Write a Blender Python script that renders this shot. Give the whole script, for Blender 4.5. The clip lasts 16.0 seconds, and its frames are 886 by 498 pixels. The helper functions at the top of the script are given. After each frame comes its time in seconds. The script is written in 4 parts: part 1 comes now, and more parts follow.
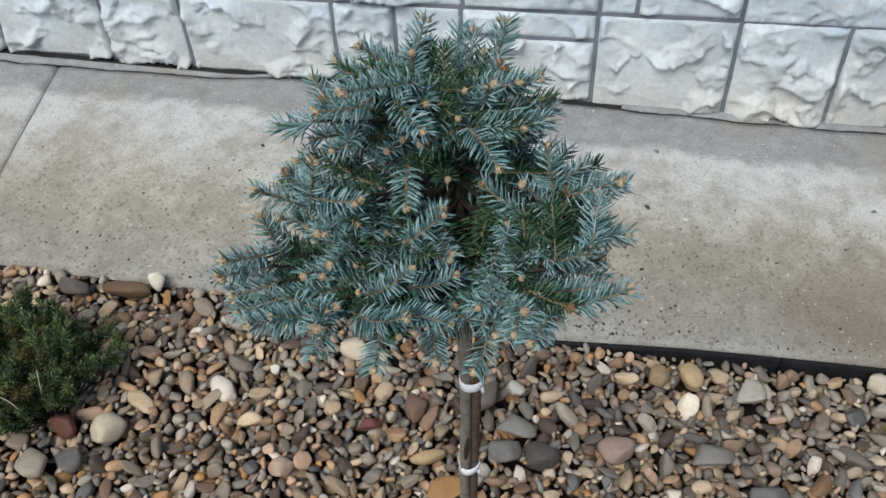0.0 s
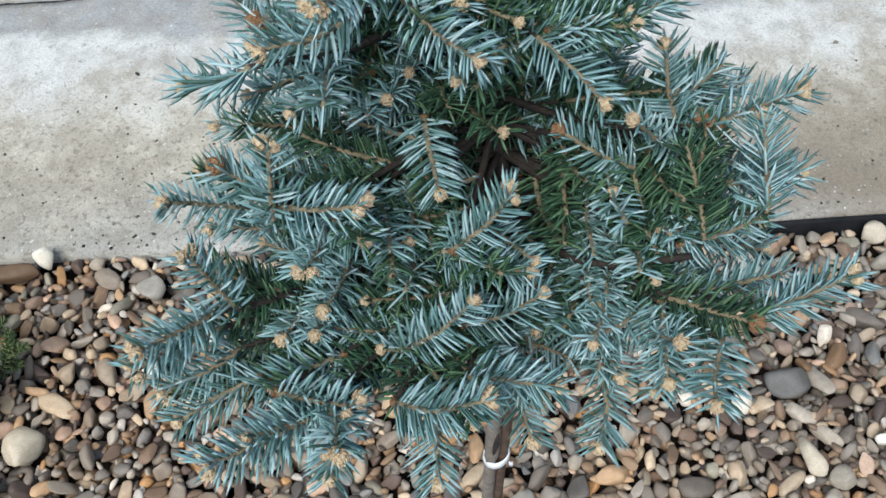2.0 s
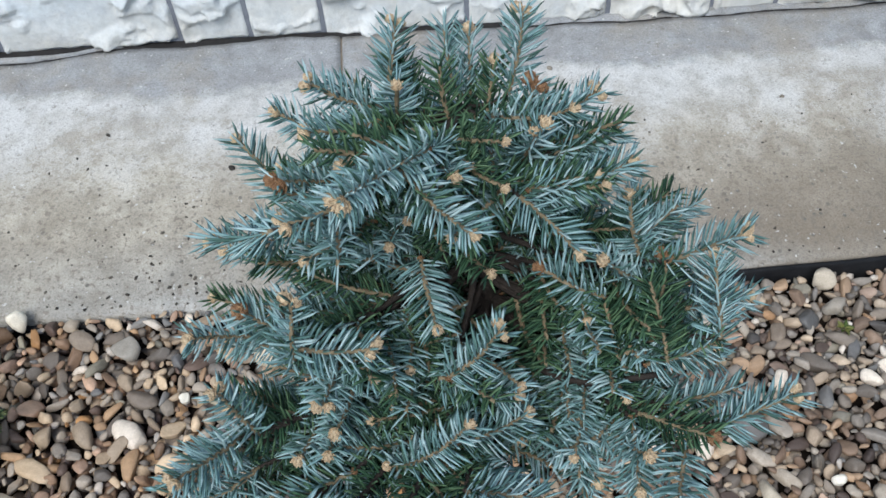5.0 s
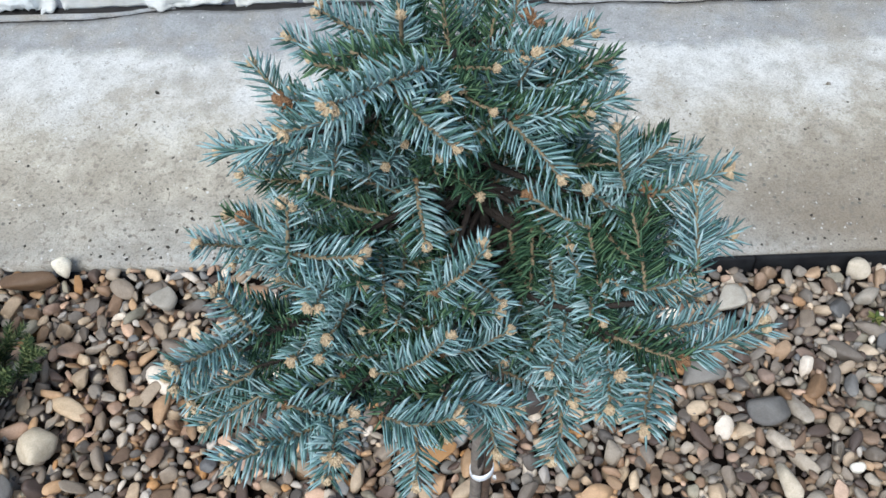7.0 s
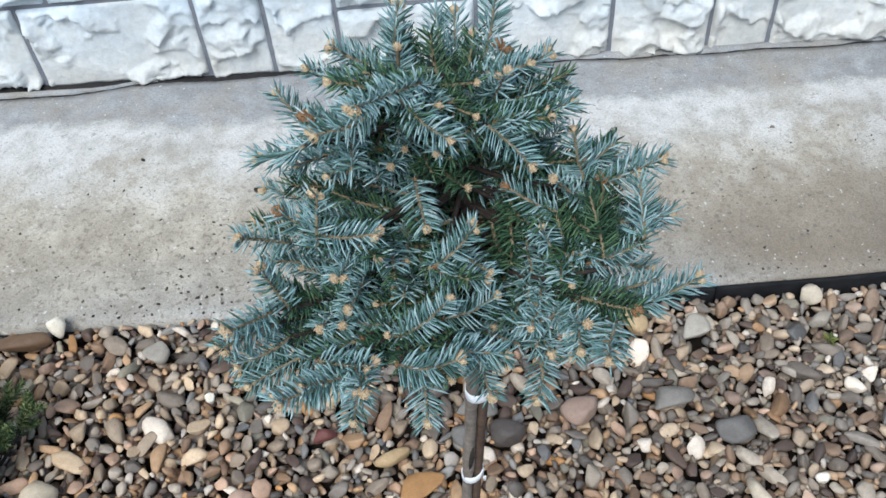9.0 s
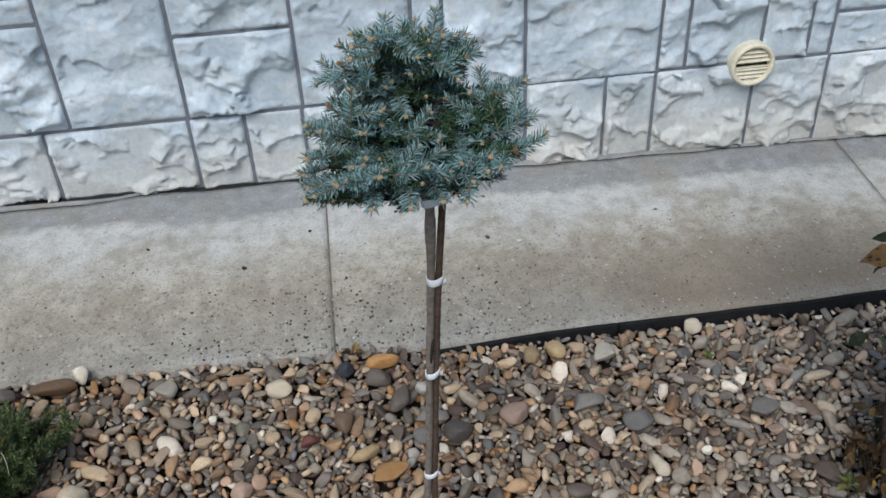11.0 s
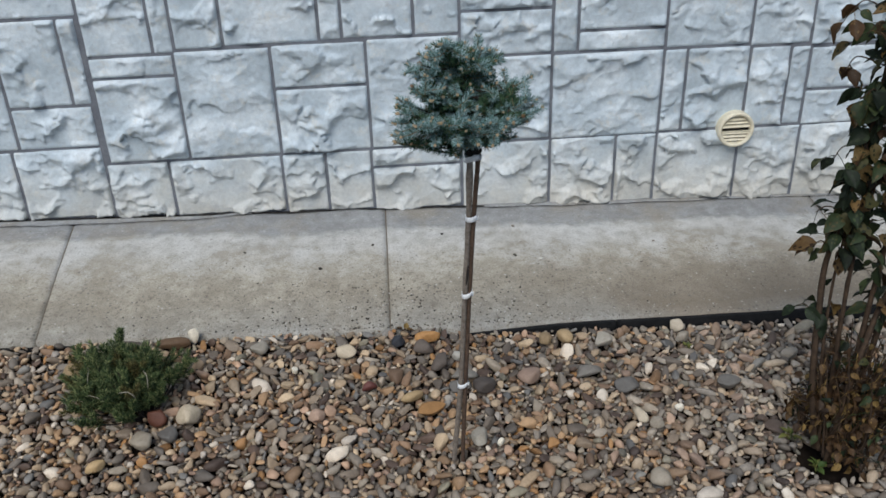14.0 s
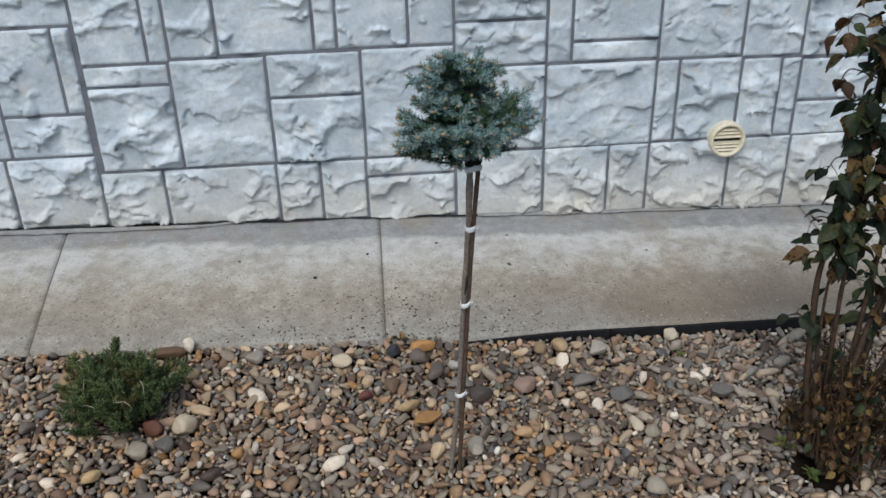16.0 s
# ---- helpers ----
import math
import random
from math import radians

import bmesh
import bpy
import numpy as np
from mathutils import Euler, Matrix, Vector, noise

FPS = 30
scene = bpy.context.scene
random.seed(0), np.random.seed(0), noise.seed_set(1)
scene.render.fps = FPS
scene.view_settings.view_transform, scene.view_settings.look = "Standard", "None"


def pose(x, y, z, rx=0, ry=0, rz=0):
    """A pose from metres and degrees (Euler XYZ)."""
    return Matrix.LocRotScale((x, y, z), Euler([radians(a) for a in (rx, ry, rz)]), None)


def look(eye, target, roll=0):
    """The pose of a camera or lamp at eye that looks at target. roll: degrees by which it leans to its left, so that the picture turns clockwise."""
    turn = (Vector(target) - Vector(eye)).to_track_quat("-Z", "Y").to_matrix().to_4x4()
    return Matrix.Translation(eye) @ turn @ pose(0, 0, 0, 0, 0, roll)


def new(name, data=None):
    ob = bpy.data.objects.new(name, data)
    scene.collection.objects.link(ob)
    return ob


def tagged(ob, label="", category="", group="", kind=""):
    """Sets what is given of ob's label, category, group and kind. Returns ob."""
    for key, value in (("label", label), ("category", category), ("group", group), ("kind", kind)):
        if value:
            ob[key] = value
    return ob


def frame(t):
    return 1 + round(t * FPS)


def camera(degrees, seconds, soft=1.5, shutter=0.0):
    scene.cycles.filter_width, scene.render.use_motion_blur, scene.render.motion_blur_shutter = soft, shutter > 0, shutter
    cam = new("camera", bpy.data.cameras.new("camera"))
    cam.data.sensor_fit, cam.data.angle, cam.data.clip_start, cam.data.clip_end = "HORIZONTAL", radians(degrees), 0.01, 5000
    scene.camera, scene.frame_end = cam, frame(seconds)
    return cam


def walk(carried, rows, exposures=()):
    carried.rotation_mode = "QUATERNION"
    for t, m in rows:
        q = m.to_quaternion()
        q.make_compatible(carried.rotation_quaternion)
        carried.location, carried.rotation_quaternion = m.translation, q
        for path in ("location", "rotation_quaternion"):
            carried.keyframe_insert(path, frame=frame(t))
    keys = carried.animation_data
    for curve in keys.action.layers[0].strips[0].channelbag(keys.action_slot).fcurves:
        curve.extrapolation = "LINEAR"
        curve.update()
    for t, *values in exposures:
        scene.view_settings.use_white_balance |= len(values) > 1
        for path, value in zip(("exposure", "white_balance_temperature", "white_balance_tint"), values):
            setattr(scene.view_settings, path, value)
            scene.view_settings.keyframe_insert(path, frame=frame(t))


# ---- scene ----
cam = camera(53.1, 16.0, soft=1.6)
PATH = [
    (0, (0.107, -0.668, 1.526), (-0.155, 0.729, 0.119), -2.6),
    (0.5, (0.076, -0.602, 1.487), (-0.146, 0.764, 0.043), -5.2),
    (1, (0.028, -0.518, 1.435), (-0.095, 0.795, -0.069), -6.7),
    (1.5, (0.01, -0.463, 1.386), (-0.055, 0.784, -0.177), -6.7),
    (2, (0.004, -0.445, 1.375), (-0.047, 0.767, -0.216), -6.2),
    (2.5, (-0.008, -0.443, 1.378), (-0.086, 0.723, -0.244), -7.0),
    (3, (-0.023, -0.432, 1.393), (-0.082, 0.746, -0.222), -6.2),
    (3.5, (-0.029, -0.426, 1.426), (-0.032, 0.823, -0.136), -4.4),
    (4, (-0.024, -0.424, 1.45), (-0.01, 0.866, -0.077), -4.3),
    (4.5, (-0.019, -0.428, 1.451), (0.005, 0.855, -0.083), -3.9),
    (5, (-0.007, -0.44, 1.444), (0.034, 0.823, -0.106), -4.0),
    (5.2, (0.001, -0.449, 1.441), (0.036, 0.806, -0.116), -4.4),
    (7.3, (0.017, -0.481, 1.445), (-0.049, 0.758, -0.124), -4.6),
    (7.5, (0.015, -0.481, 1.447), (-0.04, 0.765, -0.116), -4.7),
    (8, (0.004, -0.485, 1.449), (-0.027, 0.765, -0.112), -4.6),
    (8.5, (-0.004, -0.508, 1.458), (0.009, 0.766, -0.083), -4.8),
    (8.7, (0.003, -0.531, 1.472), (0.013, 0.772, -0.045), -4.7),
    (10.8, (-0.071, -1.105, 1.573), (0.073, 0.499, 0.388), -3.5),
    (11, (-0.077, -1.15, 1.586), (0.109, 0.461, 0.416), -2.9),
    (11.5, (-0.056, -1.273, 1.601), (0.072, 0.386, 0.491), -2.8),
    (12, (-0.001, -1.454, 1.612), (0.029, 0.238, 0.546), -1.9),
    (12.5, (-0.004, -1.585, 1.618), (-0.025, 0.109, 0.553), -1.9),
    (13, (-0.055, -1.676, 1.657), (-0.021, 0.06, 0.664), -2.2),
    (13.5, (-0.118, -1.803, 1.674), (-0.006, -0.062, 0.697), -2.2),
    (14, (-0.156, -1.864, 1.674), (-0.037, -0.117, 0.709), -1.9),
    (14.5, (-0.18, -1.869, 1.682), (-0.057, -0.118, 0.725), -1.4),
    (15, (-0.187, -1.874, 1.683), (-0.052, -0.118, 0.736), -1.3),
    (15.5, (-0.18, -1.87, 1.682), (-0.032, -0.113, 0.737), -1.5),
    (16, (-0.184, -1.869, 1.683), (-0.035, -0.115, 0.733), -1.4),
]
walk(cam, [(t, look(eye, target, roll)) for t, eye, target, roll in PATH],
     [(0, -0.14, 6310, 6), (0.5, -0.12, 6250, 6), (1.0, -0.02, 6170, 5), (1.5, 0.23, 6120, 5), (2.5, 0.36, 6000, 5), (3.5, 0.35, 5900, 7), (4.0, 0.18, 5920, 7), (4.5, 0.10, 5940, 7), (5.2, 0.13, 5990, 7),
      (7.5, 0.37, 5940, 6), (8.7, 0.32, 5960, 6), (10.8, -0.29, 6140, 7), (12.5, -0.39, 6180, 7), (13.5, -0.43, 6250, 7), (16, -0.41, 6320, 8)])

# ---- light ----
world = bpy.data.worlds.new("overcast_sky")
scene.world = world
world.use_nodes = True
wn = world.node_tree
sky = wn.nodes.new("ShaderNodeTexSky")
sky.sky_type, sky.sun_disc = "NISHITA", False
sky.sun_elevation, sky.sun_rotation = radians(52), radians(200)
sky.air_density, sky.dust_density, sky.ozone_density = 1.0, 1.2, 1.0
wn.links.new(sky.outputs[0], wn.nodes["Background"].inputs[0])
wn.nodes["Background"].inputs[1].default_value = 0.13
sun_data = bpy.data.lights.new("sun", "SUN")
sun_data.energy, sun_data.angle, sun_data.color = 3.1, radians(35), (1.0, 0.975, 0.935)
sun = new("sun", sun_data)
sun.matrix_world = look((-1.0, -2.6, 3.6), (0, 0, 0))
scene.view_settings.exposure = 0.0


# ---- materials ----
def material(name, rough=0.8, metal=0.0, spec=0.3):
    m = bpy.data.materials.new(name)
    m.use_nodes = True
    b = m.node_tree.nodes["Principled BSDF"]
    b.inputs["Roughness"].default_value, b.inputs["Metallic"].default_value = rough, metal
    b.inputs["Specular IOR Level"].default_value = spec
    return m, m.node_tree, b


def node(nt, kind, **values):
    n = nt.nodes.new(kind)
    for key, value in values.items():
        n.inputs[key.replace("_", " ")].default_value = value
    return n


def coords(nt):
    return nt.nodes.new("ShaderNodeTexCoord").outputs["Object"]


def noise_tex(nt, scale, detail=6.0, rough=0.6, vec=None):
    n = node(nt, "ShaderNodeTexNoise", Scale=scale, Detail=detail, Roughness=rough)
    nt.links.new(vec if vec is not None else coords(nt), n.inputs["Vector"])
    return n.outputs["Fac"]


def ramp(nt, fac, stops, constant=False):
    r = nt.nodes.new("ShaderNodeValToRGB")
    r.color_ramp.interpolation = "CONSTANT" if constant else "LINEAR"
    els = r.color_ramp.elements
    while len(els) < len(stops):
        els.new(0.5)
    for e, (p, c) in zip(els, stops):
        e.position, e.color = p, (*c, 1)
    nt.links.new(fac, r.inputs[0])
    return r.outputs[0]


def mix(nt, fac, a, b, mode="MIX"):
    n = nt.nodes.new("ShaderNodeMix")
    n.data_type, n.blend_type = "RGBA", mode
    for value, slot in ((fac, 0), (a, 6), (b, 7)):
        if isinstance(value, (int, float)):
            n.inputs[slot].default_value = value
        elif isinstance(value, tuple):
            n.inputs[slot].default_value = (*value, 1)
        else:
            nt.links.new(value, n.inputs[slot])
    return n.outputs[2]


def bump(nt, b, height, strength, distance):
    n = node(nt, "ShaderNodeBump", Strength=strength, Distance=distance)
    nt.links.new(height, n.inputs["Height"])
    nt.links.new(n.outputs[0], b.inputs["Normal"])


def arith(nt, op, a, b=0.0, c=0.0):
    n = nt.nodes.new("ShaderNodeMath")
    n.operation = op
    for i, v in enumerate((a, b, c)):
        if isinstance(v, (int, float)):
            n.inputs[i].default_value = v
        else:
            nt.links.new(v, n.inputs[i])
    return n.outputs[0]


def island(nt):
    """One random number for each loose piece and each object."""
    a = nt.nodes.new("ShaderNodeNewGeometry").outputs["Random Per Island"]
    b = nt.nodes.new("ShaderNodeObjectInfo").outputs["Random"]
    return arith(nt, "FRACT", arith(nt, "ADD", a, b))


def speckled(name, base, other, scale, rough=0.8, relief=0.4, spec=0.3, fine=6.0):
    m, nt, b = material(name, rough, spec=spec)
    n = noise_tex(nt, scale)
    c = ramp(nt, n, [(0.3, base), (0.7, other)])
    c = mix(nt, 0.35, c, ramp(nt, noise_tex(nt, scale * fine), [(0.35, (0.45, 0.45, 0.45)), (0.65, (1, 1, 1))]), "MULTIPLY")
    nt.links.new(c, b.inputs["Base Color"])
    bump(nt, b, noise_tex(nt, scale * 4), relief, 0.002)
    return m


def stone_mat():
    m, nt, b = material("cast_stone", 0.85)
    big, fine = noise_tex(nt, 5.0, 5), noise_tex(nt, 60.0, 8, 0.7)
    c = ramp(nt, big, [(0.30, (0.42, 0.480, 0.522)), (0.5, (0.56, 0.628, 0.678)), (0.70, (0.80, 0.85, 0.882))])
    # buff water stain at the foot of the wall, with a ragged upper edge
    pos = nt.nodes.new("ShaderNodeNewGeometry").outputs["Position"]
    sep = nt.nodes.new("ShaderNodeSeparateXYZ")
    nt.links.new(pos, sep.inputs[0])
    foot = arith(nt, "ADD", sep.outputs["Z"], arith(nt, "MULTIPLY", noise_tex(nt, 9.0, 4, vec=pos), 0.35))
    f = nt.nodes.new("ShaderNodeMapRange")
    f.inputs[1].default_value, f.inputs[2].default_value = 0.56, 0.22
    nt.links.new(foot, f.inputs[0])
    c = mix(nt, arith(nt, "MULTIPLY", f.outputs[0], 0.75), c, (0.62, 0.565, 0.475))
    # weathered grey in the hollows of the texture, sandy flecks
    c = mix(nt, ramp(nt, noise_tex(nt, 22.0, 6, 0.7), [(0.52, (0, 0, 0)), (0.75, (0.5, 0.5, 0.5))]), c, (0.42, 0.43, 0.45))
    c = mix(nt, ramp(nt, noise_tex(nt, 13.0, 7, 0.75), [(0.54, (0, 0, 0)), (0.66, (0.55, 0.55, 0.55))]), c, (0.66, 0.635, 0.575))
    c = mix(nt, 0.4, c, ramp(nt, fine, [(0.3, (0.6, 0.6, 0.6)), (0.6, (1.04, 1.04, 1.04))]), "MULTIPLY")
    nt.links.new(c, b.inputs["Base Color"])
    # chipped facets under the sandy grain
    facet = nt.nodes.new("ShaderNodeTexVoronoi")
    facet.inputs["Scale"].default_value = 30.0
    nt.links.new(pos, facet.inputs["Vector"])
    height = arith(nt, "ADD", fine, noise_tex(nt, 24.0, 8, 0.75))
    bump(nt, b, arith(nt, "ADD", height, arith(nt, "MULTIPLY", facet.outputs["Distance"], 0.8)), 0.62, 0.0048)
    return m


def concrete_mat():
    m, nt, b = material("walk_concrete", 0.9)
    pos = nt.nodes.new("ShaderNodeNewGeometry").outputs["Position"]
    sep = nt.nodes.new("ShaderNodeSeparateXYZ")
    nt.links.new(pos, sep.inputs[0])
    broad, mid = noise_tex(nt, 2.2, 5, 0.6, pos), noise_tex(nt, 11.0, 6, 0.65, pos)
    grain, coarse = noise_tex(nt, 240.0, 4, 0.75, pos), noise_tex(nt, 52.0, 6, 0.8, pos)
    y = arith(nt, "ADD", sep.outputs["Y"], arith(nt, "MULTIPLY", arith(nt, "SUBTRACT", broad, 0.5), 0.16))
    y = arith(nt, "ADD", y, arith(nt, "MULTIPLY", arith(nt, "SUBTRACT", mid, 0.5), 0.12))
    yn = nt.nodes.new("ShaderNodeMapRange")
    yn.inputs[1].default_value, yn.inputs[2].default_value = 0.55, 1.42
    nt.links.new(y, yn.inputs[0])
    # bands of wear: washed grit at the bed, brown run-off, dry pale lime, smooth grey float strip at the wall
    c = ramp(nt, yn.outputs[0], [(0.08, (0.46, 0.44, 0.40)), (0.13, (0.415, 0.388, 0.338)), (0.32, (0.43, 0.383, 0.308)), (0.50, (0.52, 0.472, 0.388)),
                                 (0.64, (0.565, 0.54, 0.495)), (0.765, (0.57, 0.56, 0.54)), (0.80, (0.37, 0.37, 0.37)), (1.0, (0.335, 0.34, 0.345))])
    c = mix(nt, 0.5, c, ramp(nt, mid, [(0.36, (0.62, 0.60, 0.57)), (0.62, (1.08, 1.08, 1.08))]), "MULTIPLY")
    c = mix(nt, 0.6, c, ramp(nt, noise_tex(nt, 26.0, 6, 0.75, pos), [(0.36, (0.62, 0.61, 0.59)), (0.6, (1.08, 1.08, 1.08))]), "MULTIPLY")
    c = mix(nt, ramp(nt, noise_tex(nt, 3.6, 6, 0.7, pos), [(0.48, (0, 0, 0)), (0.64, (0.55, 0.55, 0.55))]), c, (0.33, 0.285, 0.22))
    # brown run-off on the east slab
    east = nt.nodes.new("ShaderNodeMapRange")
    east.inputs[1].default_value, east.inputs[2].default_value = 0.15, 0.75
    nt.links.new(arith(nt, "ADD", sep.outputs["X"], arith(nt, "MULTIPLY", arith(nt, "SUBTRACT", broad, 0.5), 1.2)), east.inputs[0])
    c = mix(nt, arith(nt, "MULTIPLY", east.outputs[0], ramp(nt, yn.outputs[0], [(0.05, (0.1, 0.1, 0.1)), (0.2, (0.9, 0.9, 0.9)), (0.62, (0.0, 0.0, 0.0))])), c, (0.235, 0.19, 0.14))
    lime = arith(nt, "MULTIPLY", ramp(nt, noise_tex(nt, 6.5, 7, 0.72, pos), [(0.46, (0, 0, 0)), (0.60, (1, 1, 1))]),
                 ramp(nt, yn.outputs[0], [(0.40, (0, 0, 0)), (0.62, (0.8, 0.8, 0.8)), (0.76, (0.8, 0.8, 0.8)), (0.80, (0, 0, 0))]))
    c = mix(nt, lime, c, (0.61, 0.595, 0.565))
    pits = nt.nodes.new("ShaderNodeTexVoronoi")
    pits.inputs["Scale"].default_value = 42.0
    nt.links.new(pos, pits.inputs["Vector"])
    pit = arith(nt, "MULTIPLY", ramp(nt, pits.outputs["Distance"], [(0.15, (1, 1, 1)), (0.22, (0, 0, 0))]), ramp(nt, noise_tex(nt, 14.0, 3, 0.6, pos), [(0.47, (0, 0, 0)), (0.55, (0.95, 0.95, 0.95))]))
    pit = arith(nt, "MULTIPLY", pit, ramp(nt, yn.outputs[0], [(0.30, (1, 1, 1)), (0.62, (0.25, 0.25, 0.25)), (0.8, (0.12, 0.12, 0.12))]))
    c = mix(nt, pit, c, (0.16, 0.145, 0.125))
    c = mix(nt, ramp(nt, coarse, [(0.57, (0, 0, 0)), (0.63, (0.65, 0.65, 0.65))]), c, (0.20, 0.18, 0.15))
    c = mix(nt, 0.5, c, ramp(nt, grain, [(0.36, (0.45, 0.44, 0.42)), (0.54, (1.05, 1.05, 1.05))]), "MULTIPLY")
    c = mix(nt, ramp(nt, noise_tex(nt, 95.0, 2, 0.5, pos), [(0.69, (0, 0, 0)), (0.73, (0.75, 0.75, 0.75))]), c, (0.62, 0.60, 0.56))
    # exposed sand and small voids where the surface has washed off
    worn = arith(nt, "MULTIPLY", ramp(nt, noise_tex(nt, 85.0, 3, 0.6, pos), [(0.58, (0, 0, 0)), (0.62, (1, 1, 1))]), ramp(nt, yn.outputs[0], [(0.35, (0.75, 0.75, 0.75)), (0.66, (0.12, 0.12, 0.12)), (0.76, (0, 0, 0))]))
    c = mix(nt, worn, c, (0.20, 0.17, 0.135))
    nt.links.new(c, b.inputs["Base Color"])
    bump(nt, b, arith(nt, "ADD", coarse, arith(nt, "MULTIPLY", grain, 0.5)), 0.7, 0.004)
    return m


PEBBLE = [(0.0, (0.216, 0.179, 0.147)), (0.11, (0.305, 0.264, 0.221)), (0.22, (0.396, 0.301, 0.212)), (0.32, (0.162, 0.142, 0.126)), (0.38, (0.480, 0.376, 0.270)), (0.48, (0.263, 0.173, 0.115)),
          (0.57, (0.360, 0.315, 0.270)), (0.67, (0.408, 0.268, 0.161)), (0.74, (0.108, 0.076, 0.063)), (0.82, (0.467, 0.319, 0.235)), (0.87, (0.210, 0.206, 0.204)), (0.91, (0.258, 0.238, 0.189)),
          (0.935, (0.396, 0.220, 0.097)), (0.955, (0.676, 0.604, 0.529))]


def pebble_mat(name="river_pebble", colour=None):
    m, nt, b = material(name, 0.62, spec=0.35)
    r = island(nt)
    c = ramp(nt, r, PEBBLE, True) if colour is None else mix(nt, 0.0, colour, colour)
    # the load of gravel is greyer toward the rose
    where = nt.nodes.new("ShaderNodeSeparateXYZ")
    nt.links.new(nt.nodes.new("ShaderNodeNewGeometry").outputs["Position"], where.inputs[0])
    grey = nt.nodes.new("ShaderNodeMapRange")
    grey.inputs[1].default_value, grey.inputs[2].default_value, grey.inputs[4].default_value = 0.25, 0.95, 0.32
    nt.links.new(where.outputs["X"], grey.inputs[0])
    bw = nt.nodes.new("ShaderNodeRGBToBW")
    nt.links.new(c, bw.inputs[0])
    c = mix(nt, grey.outputs[0], c, bw.outputs[0])
    # small shift of tone from stone to stone
    c = mix(nt, 1.0, c, ramp(nt, arith(nt, "FRACT", arith(nt, "MULTIPLY", r, 37.7)), [(0.0, (0.60, 0.585, 0.57)), (1.0, (1.37, 1.29, 1.15))]), "MULTIPLY")
    pos = nt.nodes.new("ShaderNodeNewGeometry").outputs["Position"]
    c = mix(nt, 0.6, c, ramp(nt, noise_tex(nt, 70.0, 6, 0.7, pos), [(0.3, (0.66, 0.62, 0.58)), (0.62, (1.05, 1.05, 1.05))]), "MULTIPLY")
    c = mix(nt, 0.3, c, ramp(nt, noise_tex(nt, 420.0, 3, 0.6, pos), [(0.35, (0.55, 0.55, 0.55)), (0.6, (1.1, 1.1, 1.1))]), "MULTIPLY")
    nt.links.new(c, b.inputs["Base Color"])
    bump(nt, b, noise_tex(nt, 190.0, 5, 0.65, pos), 0.25, 0.002)
    return m


def needle_mat(name, stops, rough=0.62):
    m, nt, b = material(name, rough, spec=0.22)
    c = ramp(nt, island(nt), stops)
    c = mix(nt, 0.5, c, ramp(nt, noise_tex(nt, 40.0, 3), [(0.3, (0.6, 0.65, 0.62)), (0.65, (1.1, 1.1, 1.1))]), "MULTIPLY")
    nt.links.new(c, b.inputs["Base Color"])
    return m


def leaf_mat(name, stops):
    m, nt, b = material(name, 0.6, spec=0.2)
    c = ramp(nt, island(nt), stops)
    c = mix(nt, 0.6, c, ramp(nt, noise_tex(nt, 60.0, 5), [(0.35, (0.5, 0.45, 0.4)), (0.6, (1.1, 1.1, 1.1))]), "MULTIPLY")
    nt.links.new(c, b.inputs["Base Color"])
    bump(nt, b, noise_tex(nt, 150.0, 3), 0.3, 0.001)
    return m


STONE, CONCRETE, PEBBLES = stone_mat(), concrete_mat(), pebble_mat()
GRIT = leaf_mat("walk_grit", [(0.0, (0.03, 0.026, 0.022)), (0.55, (0.10, 0.085, 0.068)), (0.72, (0.24, 0.21, 0.17)), (1.0, (0.62, 0.59, 0.54))])
MORTAR = speckled("grey_mortar", (0.145, 0.152, 0.175), (0.21, 0.22, 0.245), 18.0, 0.9)
# dark soil, lowered further so its colour adds to shade between the pebbles
SOIL = speckled("near_black_soil", (0.008, 0.006, 0.005), (0.024, 0.018, 0.014), 25.0, 1.0, 1.0, spec=0.05)
GAP = speckled("crack_shade", (0.018, 0.016, 0.015), (0.035, 0.032, 0.03), 40.0, 0.95)
JOINT = speckled("brown_silt", (0.13, 0.105, 0.08), (0.24, 0.20, 0.15), 30.0, 0.95)
RUBBER = speckled("black_edging_plastic", (0.008, 0.008, 0.009), (0.018, 0.018, 0.019), 30.0, 0.7, 0.3, 0.15)
IVORY = speckled("ivory_plastic", (0.76, 0.68, 0.50), (0.83, 0.76, 0.60), 8.0, 0.45, 0.1)
DARK = speckled("vent_cavity", (0.02, 0.018, 0.015), (0.04, 0.035, 0.03), 20.0, 0.9)
WHITE = speckled("white_tie_plastic", (0.90, 0.90, 0.91), (0.94, 0.94, 0.95), 60.0, 0.5, 0.1)
BARK = speckled("grey_brown_bark", (0.17, 0.135, 0.105), (0.33, 0.28, 0.235), 90.0, 0.9, 0.8)
STAKEWOOD = speckled("dark_stake_wood", (0.075, 0.045, 0.030), (0.16, 0.105, 0.075), 70.0, 0.85, 0.6)
TWIG = speckled("tan_twig", (0.150, 0.115, 0.066), (0.30, 0.232, 0.142), 150.0, 0.8, 0.5)
# old twig colour, lowered for the shade in the hollow of the spruce crown
OLDTWIG = speckled("dark_old_twig", (0.022, 0.018, 0.015), (0.055, 0.042, 0.034), 120.0, 0.9, 0.8)
BUD = speckled("buff_bud_scales", (0.36, 0.25, 0.14), (0.75, 0.59, 0.39), 1.6, 0.75, 0.3, fine=3.0)
BROWNBUD = speckled("rusty_bud_scales", (0.20, 0.10, 0.05), (0.38, 0.22, 0.11), 1.6, 0.75, 0.6, fine=3.0)
